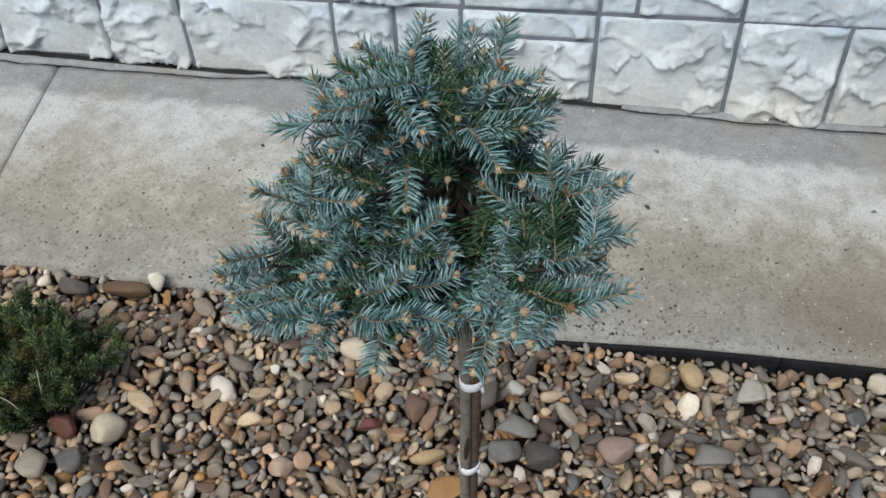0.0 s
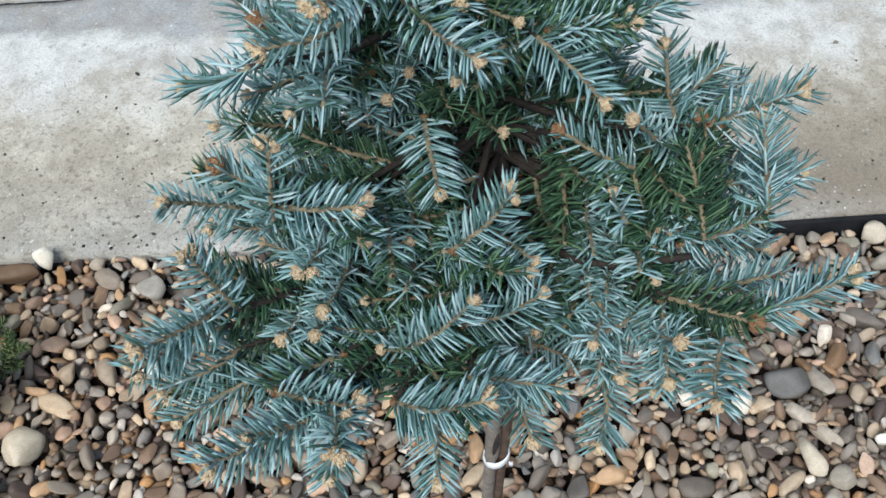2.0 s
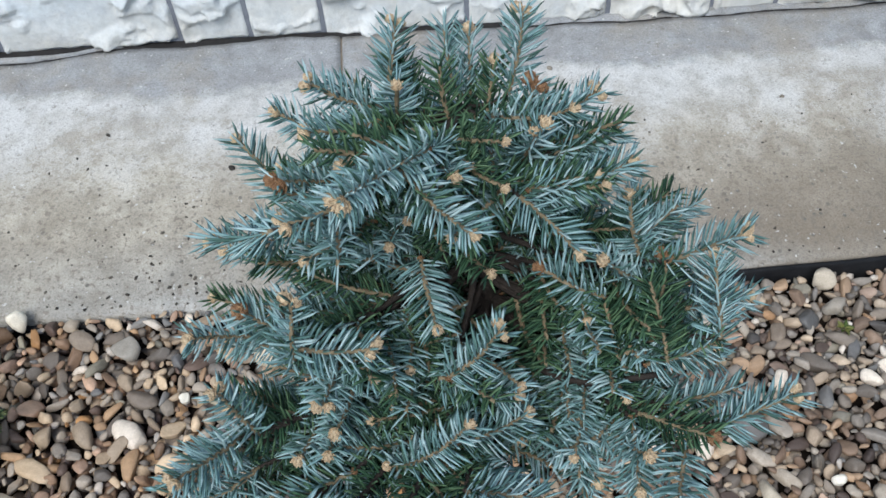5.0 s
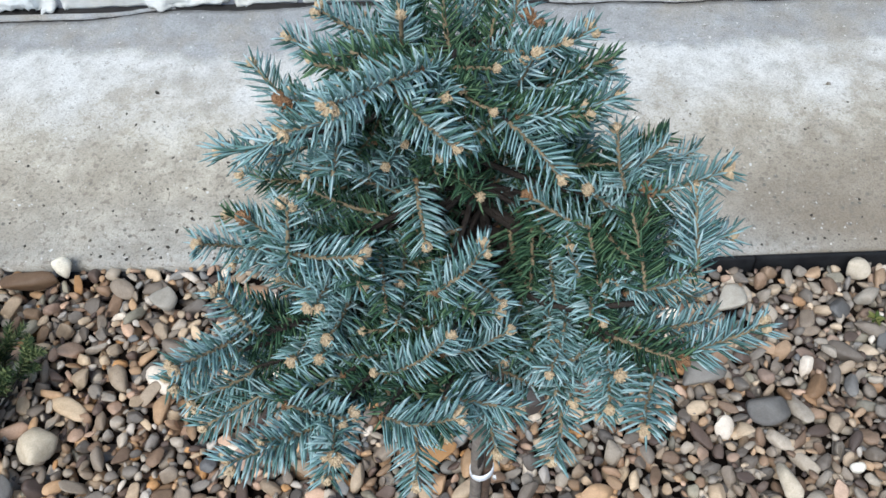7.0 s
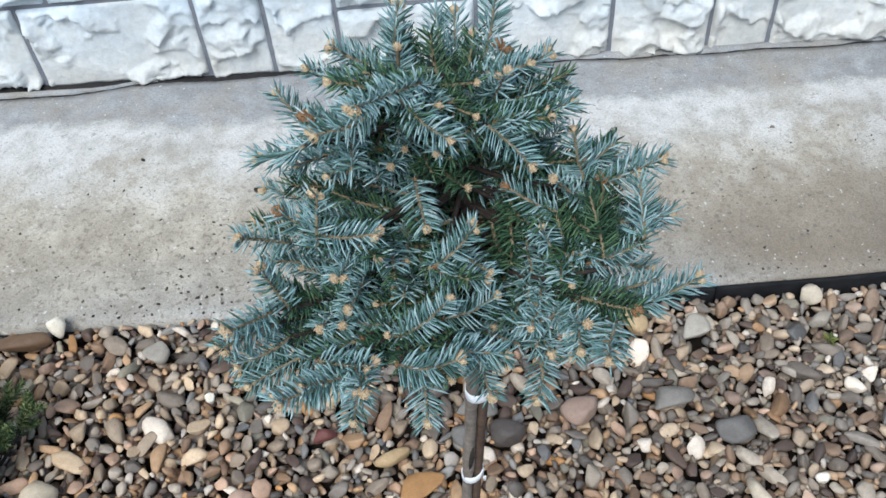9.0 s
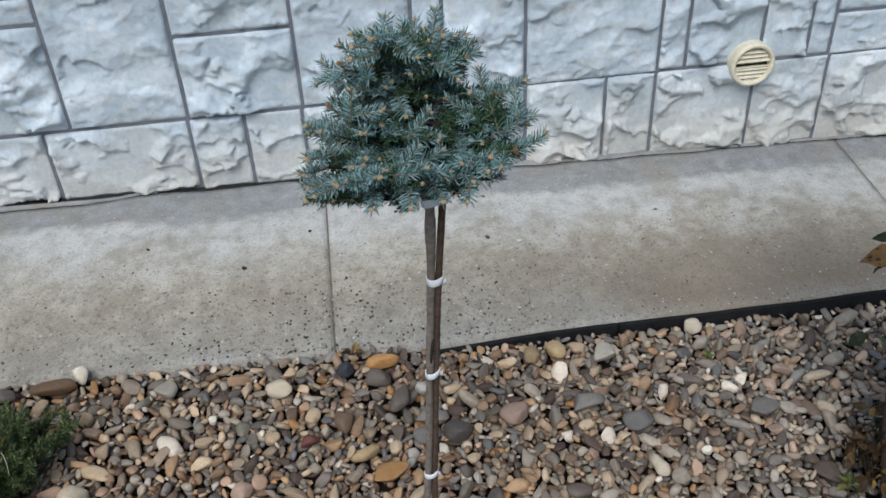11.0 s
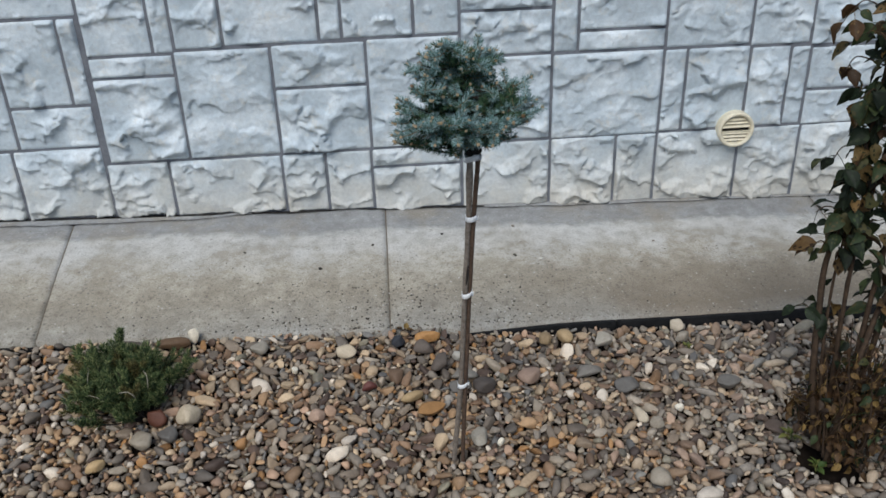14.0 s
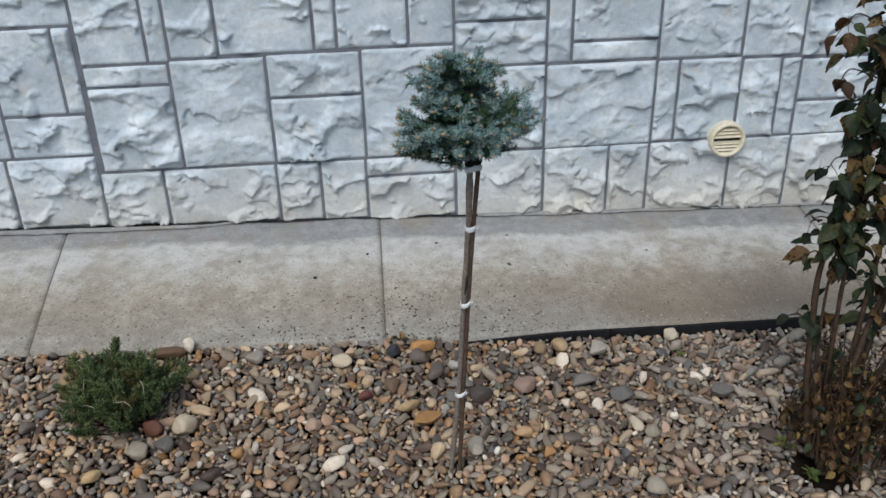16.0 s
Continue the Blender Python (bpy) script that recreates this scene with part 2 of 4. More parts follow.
BLUE = needle_mat("glaucous_needles", [(0.0, (0.054, 0.104, 0.080)), (0.2, (0.108, 0.196, 0.176)), (0.5, (0.200, 0.325, 0.326)), (0.82, (0.310, 0.435, 0.436)), (1.0, (0.420, 0.530, 0.525))])
# green of older needles, deepened to stand for shade inside the crown
GREEN = needle_mat("green_needles_old_and_shaded", [(0.0, (0.018, 0.042, 0.026)), (0.5, (0.044, 0.098, 0.052)), (1.0, (0.12, 0.195, 0.10))])
BUSHGREEN = needle_mat("dark_green_needles", [(0.0, (0.020, 0.040, 0.018)), (0.6, (0.074, 0.108, 0.040)), (1.0, (0.25, 0.27, 0.11))])
BUSHOLIVE = needle_mat("olive_brown_needles", [(0.0, (0.035, 0.036, 0.014)), (0.6, (0.088, 0.078, 0.026)), (1.0, (0.20, 0.165, 0.062))])
STRAW = speckled("pale_dead_twig", (0.40, 0.35, 0.27), (0.52, 0.47, 0.38), 60.0, 0.8)
CANE = speckled("rose_cane", (0.026, 0.015, 0.009), (0.072, 0.044, 0.025), 60.0, 0.8)
ROSELEAF = leaf_mat("dark_rose_leaf", [(0.0, (0.008, 0.011, 0.006)), (0.5, (0.016, 0.026, 0.012)), (0.75, (0.042, 0.058, 0.022)), (0.9, (0.062, 0.050, 0.018)), (1.0, (0.14, 0.09, 0.035))])
DRYLEAF = leaf_mat("dry_brown_leaf", [(0.0, (0.018, 0.012, 0.008)), (0.6, (0.070, 0.038, 0.017)), (0.88, (0.145, 0.088, 0.032)), (1.0, (0.27, 0.18, 0.06))])
WEED = leaf_mat("small_green_weed", [(0.0, (0.045, 0.09, 0.022)), (1.0, (0.17, 0.17, 0.05))])


# ---- mesh helpers ----
def mesh_of(name, verts, faces, mat, smooth=True):
    me = bpy.data.meshes.new(name)
    me.from_pydata([tuple(v) for v in verts], [], faces)
    me.materials.append(mat)
    if smooth:
        me.polygons.foreach_set("use_smooth", [True] * len(me.polygons))
    me.update()
    return me


def part(name, me, parent, label=""):
    ob = new(name, me)
    ob.parent = parent
    return tagged(ob, label) if label else ob


def root(name, at, label, category, group="", kind=""):
    ob = new(name)
    ob.empty_display_size = 0.05
    ob.location = at
    return tagged(ob, label, category, group, kind)


def smooth_line(pts, n):
    """n + 1 points on a soft curve through pts."""
    p = [Vector(q) for q in pts]
    p = [p[0] * 2 - p[1], *p, p[-1] * 2 - p[-2]]
    out = []
    for k in range(n + 1):
        s = k / n * (len(p) - 3)
        i = min(int(s), len(p) - 4)
        u = s - i
        a, b, c, d = p[i:i + 4]
        out.append(0.5 * (2 * b + (c - a) * u + (2 * a - 5 * b + 4 * c - d) * u * u + (3 * b - a - 3 * c + d) * u ** 3))
    return out


def tube_data(pts, radii, sides=6, rough=0.0, close=True):
    verts, faces = [], []
    n = len(pts)
    for i, p in enumerate(pts):
        d = (pts[min(i + 1, n - 1)] - pts[max(i - 1, 0)]).normalized()
        a = d.cross(Vector((0.31, 0.17, 0.93)) if abs(d.z) < 0.9 else Vector((1, 0.2, 0))).normalized()
        b = d.cross(a)
        for k in range(sides):
            w = 2 * math.pi * k / sides
            r = radii[i] * (1 + rough * noise.noise(Vector((p.x * 90 + k, p.y * 90, p.z * 60))))
            verts.append(p + (a * math.cos(w) + b * math.sin(w)) * r)
    for i in range(n - 1):
        for k in range(sides):
            q = (k + 1) % sides
            faces.append((i * sides + k, i * sides + q, (i + 1) * sides + q, (i + 1) * sides + k))
    if close:
        faces += [tuple(range(sides - 1, -1, -1)), tuple((n - 1) * sides + k for k in range(sides))]
    return verts, faces


def tube(name, pts, r0, r1, mat, parent, n=10, sides=6, rough=0.0, label=""):
    line = smooth_line(pts, n)
    v, f = tube_data(line, [r0 + (r1 - r0) * i / n for i in range(n + 1)], sides, rough)
    return part(name, mesh_of(name, v, f, mat), parent, label)


# ---- ground, walk and wall ----
WALL_Y = 1.40


def edge_y(x):
    return 0.622 + 0.025 * abs(x - 0.1)


def edge_z(x):
    """The bed side of the walk falls gently to the east, as the foot of the wall does."""
    return -0.006 - 0.030 * x


def walk_z(x, y):
    s = (y - edge_y(x)) / (WALL_Y - edge_y(x))
    return edge_z(x) * (1 - s) + (0.078 - 0.035 * x) * s + 0.008 * math.sin(math.pi * max(0, min(1, s)))


def crack_y(x):
    """The ragged crack along the foot of the wall."""
    away = 0.5 + 0.5 * math.tanh((-0.85 - x) * 5) + 0.35 * math.exp(-((x - 0.7) / 0.4) ** 2)
    return WALL_Y - 0.020 - 0.040 * away + 0.011 * noise.noise(Vector((x * 5, 3, 0))) + 0.005 * noise.noise(Vector((x * 19, 3, 0)))


def bed_z(x, y):
    near = max(0.0, min(1.0, (y - 0.30) / 0.28))
    fall = -0.018 - 0.018 * x - 0.034 * max(0.0, x)
    return 0.004 * noise.noise(Vector((x * 3, y * 3, 0))) + fall + near * (0.012 if x < -0.1 else max(0.0, 0.012 - 0.05 * (x + 0.1)))


def ground():
    xs = [-60, -12, -4] + [-2.97 + 0.11 * i for i in range(55)] + [4, 12, 60]
    ys = [-60, -12, -3] + [-1.55 + 0.11 * i for i in range(21)] + [0.9, 1.8, 6, 60]
    v = [(x, y, (bed_z(x, y) - 0.03) if abs(x) < 3 and -1.6 < y < 0.8 else -0.10) for y in ys for x in xs]
    w = len(xs)
    f = [(j * w + i, j * w + i + 1, (j + 1) * w + i + 1, (j + 1) * w + i) for j in range(len(ys) - 1) for i in range(w - 1)]
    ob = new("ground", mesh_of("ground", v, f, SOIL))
    return tagged(ob, "flower bed of near-black soil under loose river pebbles", "ground", kind="structure")


GROUND = ground()


def pavement():
    base = tagged(new("pavement"), "worn concrete walk with buff stains along the stone wall", "pavement", kind="structure")
    # joints lean a little; slabs are 8 mm apart
    joints = [(-2.92, -2.90), (-1.385, -1.343), (-0.164, -0.172), (1.62, 1.60), (2.92, 2.92)]
    for (wl, el), (wr, er) in zip(joints, joints[1:]):
        nx, ny = max(8, int((wr - wl) / 0.02)), 44
        v = []
        for j in range(ny + 1):
            s = j / ny
            for i in range(nx + 1):
                u = i / nx
                x = (el + 0.0025 + (er - el - 0.005) * u) * (1 - s) + (wl + 0.0025 + (wr - wl - 0.005) * u) * s
                y0, y1 = edge_y(x), crack_y(x)
                y = y0 + (y1 - y0) * s
                if j == 0:
                    y += 0.006 * noise.noise(Vector((x * 25, 1, 0)))
                z = walk_z(x, y) + 0.0022 * noise.noise(Vector((x * 9, y * 9, 0))) + 0.0012 * noise.noise(Vector((x * 40, y * 40, 5)))
                lip = min(i, nx - i, j) 
                z -= 0.003 if lip == 0 else 0
                v.append((x, y, z))
        w = nx + 1
        f = [(j * w + i, j * w + i + 1, (j + 1) * w + i + 1, (j + 1) * w + i) for j in range(ny) for i in range(nx)]
        rim = [i for i in range(w)] + [j * w + nx for j in range(1, ny + 1)] + [ny * w + i for i in range(nx - 1, -1, -1)] + [j * w for j in range(ny - 1, 0, -1)]
        n0 = len(v)
        v += [(v[k][0], v[k][1], v[k][2] - 0.09) for k in rim]
        f += [(rim[k], n0 + k, n0 + (k + 1) % len(rim), rim[(k + 1) % len(rim)]) for k in range(len(rim))]
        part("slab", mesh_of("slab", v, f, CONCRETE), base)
    return base


PAVEMENT = pavement()


def joint_fill():
    """Silt lying in the slab joints, and a near-black sheet for the crack shade along the foot of the wall."""
    v, f = [], []
    # near-black sheet 3 mm down; its colour stands for shade in the crack
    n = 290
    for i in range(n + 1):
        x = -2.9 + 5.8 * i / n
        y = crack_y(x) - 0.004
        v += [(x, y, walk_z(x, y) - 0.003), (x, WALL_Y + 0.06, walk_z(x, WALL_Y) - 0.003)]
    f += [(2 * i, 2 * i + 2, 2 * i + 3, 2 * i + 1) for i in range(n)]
    jv, jf = [], []
    for wx, ex in ((-1.385, -1.343), (-0.164, -0.172), (1.62, 1.60)):
        b = len(jv)
        for j in range(13):
            s = j / 12
            x = ex * (1 - s) + wx * s
            y = edge_y(x) + 0.012 + (WALL_Y - 0.03 - edge_y(x)) * s
            z = walk_z(x, y) - 0.005
            jv += [(x - 0.012, y, z), (x + 0.012, y, z)]
        jf += [(b + 2 * j, b + 2 * j + 1, b + 2 * j + 3, b + 2 * j + 2) for j in range(12)]
    tagged(new("trim", mesh_of("trim", jv, jf, JOINT)), "brown silt in the joints between the concrete slabs", "joint silt", kind="structure")
    # the mortar fillet between crack and wall
    fv, ff = [], []
    for x0, x1, back in ((-2.9, -0.70, WALL_Y - 0.029), (0.24, 2.9, WALL_Y + 0.012)):
        b, m = len(fv), int((x1 - x0) * 55)
        for i in range(m + 1):
            x = x0 + (x1 - x0) * i / m
            y = crack_y(x) + 0.010 + 0.004 * noise.noise(Vector((x * 30, 8, 0)))
            z = walk_z(x, WALL_Y) - 0.001
            fv += [(x, y, z - 0.03), (x, y, z - 0.002), (x, y + 0.003, z + 0.001), (x, max(y + 0.006, back + 0.003 * noise.noise(Vector((x * 22, 4, 0)))), z + 0.002)]
        ff += [(b + i * 4 + j, b + (i + 1) * 4 + j, b + (i + 1) * 4 + j + 1, b + i * 4 + j + 1) for i in range(m) for j in range(3)]
    tagged(new("baseboard", mesh_of("baseboard", fv, ff, CONCRETE)), "cracked grey mortar fillet at the foot of the stone wall", "mortar fillet", kind="structure")
    tagged(new("trim", mesh_of("trim", v, f, GAP)), "near-black sheet for the shade in the crack at the foot of the wall", "crack dirt", kind="structure")


joint_fill()


def wall():
    back = [(-2.91, WALL_Y + 0.003, -0.1), (2.91, WALL_Y + 0.003, -0.1), (2.91, WALL_Y + 0.26, -0.1), (-2.91, WALL_Y + 0.26, -0.1)]
    v = back + [(x, y, 2.6) for x, y, _ in back]
    f = [(0, 1, 5, 4), (1, 2, 6, 5), (2, 3, 7, 6), (3, 0, 4, 7), (4, 5, 6, 7), (3, 2, 1, 0)]
    ob = new("wall_north", mesh_of("wall_north", v, f, MORTAR, False))
    return tagged(ob, "wall of pale split-face stone blocks with grey mortar joints", "wall", kind="structure")


WALL = wall()
block_rng = random.Random(11)


def chips(x, y, scale, tilt, seed):
    """Height of a struck face: shallow scoops round scattered points that meet in sharp ridges."""
    p = Vector((x * scale, y * scale, seed))
    p.x += 0.30 * noise.noise(p * 1.6)
    p.y += 0.30 * noise.noise(p * 1.6 + Vector((9, 0, 0)))
    best = 9.0
    for c in noise.voronoi(p)[1]:
        t = noise.cell_vector(c * 7.31)
        dx, dy = p.x - c.x, p.y - c.y
        best = min(best, (t[2] - 0.5) * 0.34 + ((t[0] - 0.5) * dx + (t[1] - 0.62) * dy) * 2.0 * tilt + 0.30 * (dx * dx + dy * dy))
    return best / scale


def block(x0, x1, z0, z1, depth=1.0, foot=False):
    """One split-face block: a bevelled margin and a chipped, faceted face."""
    g = 0.0045
    x0, x1, z0, z1 = x0 + g, x1 - g, z0 + g, z1 - (0 if z1 > 2.5 else g)
    w, h = x1 - x0, z1 - z0
    seen = x0 < 1.9 and x1 > -1.8 and z0 < 1.1
    step = 0.006 if seen else 0.03
    nx, nz = max(4, int(w / step)), max(4, int(h / step))
    rng = block_rng
    seed = rng.uniform(0, 100)
    rough = 0.22 + 0.78 * depth * depth
    sill = (rng.uniform(0.30, 0.62) if depth > 0.7 else rng.uniform(0.06, 0.2)) * h
    v = []
    for j in range(nz + 1):
        for i in range(nx + 1):
            u, s = w * i / nx, h * j / nz
            q = Vector((u * 9 + seed, s * 9, seed))
            hgt = 0.017 + 0.007 * noise.noise(q * 0.45)
            # flakes struck off the face, large and small
            hgt += rough * ((chips(u + seed, s * 1.35, 7.5, 0.34, seed) if seen else 0.0) + (0.95 * chips(u + seed, s * 1.2, 22.0, 0.22, seed + 3) if seen else 0.0) + 0.0012 * noise.noise(q * 7.0))
            # below a ragged line the face has broken away in scallops
            line = sill + 0.16 * h * noise.noise(Vector((u * 8 + seed, 2, 0))) + 0.10 * h * (abs(noise.noise(Vector((u * 21 + seed, 5, 0)))) - 0.3)
            d = line - s
            if d > 0:
                hgt -= min(0.012, d * 1.2) * (0.35 + 1.2 * abs(noise.noise(Vector((u * 15 + seed, s * 10, 3))))) * (0.3 + 0.7 * depth)
            hgt = max(0.004, min(0.036, hgt)) * (0.55 + 0.45 * depth)
            e = min(u, w - u, s + (0.009 if foot else 0.0), h - s)
            m = min(1.0, e / (0.011 + 0.006 * noise.noise(Vector((u * 14, s * 14, seed)))))
            low = 0.0
            if foot and j == 0:
                low = 0.006 * noise.noise(Vector((u * 20 + seed, 0, 0)))
            v.append((x0 + u, WALL_Y + 0.004 - hgt * m * (2 - m), z0 + s + low))
    k = nx + 1
    f = [(j * k + i, j * k + i + 1, (j + 1) * k + i + 1, (j + 1) * k + i) for j in range(nz) for i in range(nx)]
    rim = [i for i in range(k)] + [j * k + nx for j in range(1, nz + 1)] + [nz * k + i for i in range(nx - 1, -1, -1)] + [j * k for j in range(nz - 1, 0, -1)]
    n0 = len(v)
    v += [(v[q][0], WALL_Y + 0.02, v[q][2]) for q in rim]
    f += [(rim[q], rim[(q + 1) % len(rim)], n0 + (q + 1) % len(rim), n0 + q)[::-1] for q in range(len(rim))]
    part("stone_block", mesh_of("stone_block", v, f, STONE), WALL)


def foot_z(x):
    return 0.083 - 0.035 * x


def footing(xs, z1):
    for a, b in zip(xs, xs[1:]):
        block(a, b, foot_z((a + b) / 2) - (0.010 if b < -0.5 else 0.012), z1, 1.0, True)


def wall_blocks():
    H1, H6, H4 = 0.341, 0.68, 0.775
    # lowest course
    footing((-2.9, -2.45, -2.05, -1.83, -1.57), H1 + 0.074)
    footing((-1.57, -1.232), H1 + 0.075)
    footing((-1.232, -0.993, -0.557, -0.386, -0.205), H1)
    footing((-0.205, 0.153), 0.261)
    block(-0.205, 0.153, 0.261, H1)
    footing((0.153, 0.510, 0.777, 0.944, 1.284, 1.538, 1.83, 2.3, 2.9), H1)
    # blocks at the far end
    for x0, x1 in ((-2.9, -2.4), (-2.4, -1.95), (-1.95, -1.535)):
        block(x0, x1, 0.415, 0.70)
        block(x0, x1, 0.70, 1.06)
    block(-1.535, -1.232, 0.415, 0.582)
    block(-1.535, -1.296, 0.582, 0.910, 0.9)
    block(-1.296, -1.225, 0.582, 0.910, 0.6)
    block(-1.535, -1.215, 0.910, 1.10)
    # middle courses
    block(-1.215, -0.905, H1, 0.678)
    block(-1.215, -0.905, 0.678, 0.760, 0.6)
    block(-1.215, -0.972, 0.760, 1.10)
    block(-0.972, -0.895, 0.760, 1.10, 0.6)
    block(-0.905, -0.552, H1, 0.770, 0.55)
    block(-0.895, -0.717, 0.770, 1.10, 0.9)
    block(-0.717, -0.366, 0.775, 1.10)
    block(-0.552, -0.199, H1, 0.605)
    block(-0.552, -0.199, 0.605, H4)
    block(-0.366, -0.282, 0.778, 1.10, 0.6)
    block(-0.199, 0.155, H1, 0.780, 0.5)
    block(-0.282, -0.017, 0.780, 1.10)
    block(-0.017, 0.155, 0.780, 1.10, 0.9)
    block(0.155, 0.249, H1, 0.688, 0.6)
    block(0.249, 0.508, H1, 0.688, 0.9)
    block(0.155, 0.508, 0.688, 0.861)
    block(0.155, 0.508, 0.861, 1.10)
    block(0.508, 0.605, 0.686, 1.10, 0.6)
    block(0.605, 0.945, 0.686, 0.766, 0.6)
    block(0.605, 0.945, 0.766, 1.10)
    block(0.508, 0.945, H1 - 0.006, 0.684, 0.6)
    block(0.945, 1.037, H1, H6, 0.6)
    block(1.037, 1.288, H1, H6, 0.9)
    block(1.288, 1.450, H1, 0.672)
    block(1.450, 1.530, H1, 0.667, 0.6)
    block(0.945, 1.279, H6, 1.10, 0.6)
    block(1.279, 1.520, 0.672, 1.10, 0.8)
    block(1.530, 1.88, H1 - 0.006, 0.484)
    block(1.530, 1.88, 0.484, 0.660)
    block(1.520, 1.88, 0.664, 1.10)
    for x0, x1 in ((1.88, 2.3), (2.3, 2.9)):
        block(x0, x1, H1, 0.70)
        block(x0, x1, 0.70, 1.10)
    # courses above and ends
    rng = random.Random(5)
    for z0, z1 in ((1.10, 1.45), (1.45, 1.72), (1.72, 2.1), (2.1, 2.6)):
        x = -2.9
        while x < 2.85:
            x1 = min(2.9, x + rng.uniform(0.25, 0.48))
            block(x, x1, z0, z1)
            x = x1
    return


wall_blocks()


def edging():
    """Black plastic border strip between walk and pebbles."""
    prof = [(-0.006, -0.075), (-0.006, -0.004), (-0.003, 0.002), (0.003, 0.002), (0.006, -0.004), (0.006, -0.075)]
    ob = root("border_edging", (0, 0.57, 0), "black plastic border strip between concrete walk and pebbles", "garden edging")
    for x0, x1 in ((-1.9, -0.62), (-0.62, 0.60), (0.60, 2.0)):
        v, n = [], int((x1 - x0) * 42)
        for i in range(n + 1):
            x = x0 + (x1 - x0 - 0.002) * i / n
            rise = max(0.0, min(1.0, (x - 0.05) / 0.35))
            top = walk_z(x, edge_y(x)) - 0.021 + 0.021 * rise + 0.003 * noise.noise(Vector((x * 5, 0, 7)))
            y = edge_y(x) - 0.0085 - 0.004 * rise + 0.004 * noise.noise(Vector((x * 4, 9, 0)))
            v += [(x, y + a - 0.57, top + b) for a, b in prof]
        k = len(prof)
        f = [(i * k + j, i * k + j + 1, (i + 1) * k + j + 1, (i + 1) * k + j) for i in range(n) for j in range(k - 1)]
        f += [tuple(range(k)), tuple(n * k + j for j in range(k))[::-1]]
        part("strip", mesh_of("strip", v, f, RUBBER), ob)


edging()


def vent(x, z, r=0.077):
    y0 = WALL_Y - 0.030
    ob = root("wall_vent", (x, y0, z), "round ivory plastic vent grille on the stone wall", "vent")
    prof = [(r * 0.80, 0.050), (r * 0.80, -0.004), (r * 0.84, -0.010), (r * 0.94, -0.012), (r, -0.006), (r * 1.01, 0.004), (r * 0.98, 0.052)]
    n, k = 48, len(prof)
    v = [(math.cos(6.28318 * i / n) * a, d, math.sin(6.28318 * i / n) * a) for i in range(n) for a, d in prof]
    f = [(i * k + j, i * k + j + 1, ((i + 1) % n) * k + j + 1, ((i + 1) % n) * k + j) for i in range(n) for j in range(k - 1)]
    part("rim", mesh_of("rim", v, f, IVORY), ob)
    disc = [(math.cos(6.28318 * i / n) * r * 0.82, 0.015, math.sin(6.28318 * i / n) * r * 0.82) for i in range(n)]
    part("backing", mesh_of("backing", disc, [tuple(range(n))[::-1]], DARK), ob, "dark cavity behind the slats")
    rr = r * 0.815
    for i in range(9):
        zc = (i - 4) * 0.0142
        if i == 4:
            continue
        half = math.sqrt(max(0.0, rr * rr - zc * zc))
        h = 0.0047
        sv = [(sx * half, yy, zc + zz) for sx in (-1, 1) for yy, zz in ((0.002, -h), (-0.003, -h + 0.001), (0.006, h), (0.014, h))]
        sf = [(0, 1, 5, 4), (1, 2, 6, 5), (2, 3, 7, 6), (3, 0, 4, 7), (0, 3, 2, 1), (4, 5, 6, 7)]
        part("slat", mesh_of("slat", sv, sf, IVORY, False), ob)
    for zc in (-0.0088, 0.0088):
        half = math.sqrt(rr * rr - zc * zc)
        sv = [(sx * half, yy, zc + zz) for sx in (-1, 1) for yy, zz in ((0.001, -0.0016), (-0.002, -0.0012), (-0.002, 0.0012), (0.001, 0.0016))]
        part("crossbar", mesh_of("crossbar", sv, [(0, 1, 5, 4), (1, 2, 6, 5), (2, 3, 7, 6), (3, 0, 4, 7), (0, 3, 2, 1), (4, 5, 6, 7)], IVORY, False), ob)


vent(1.255, 0.345, 0.073)


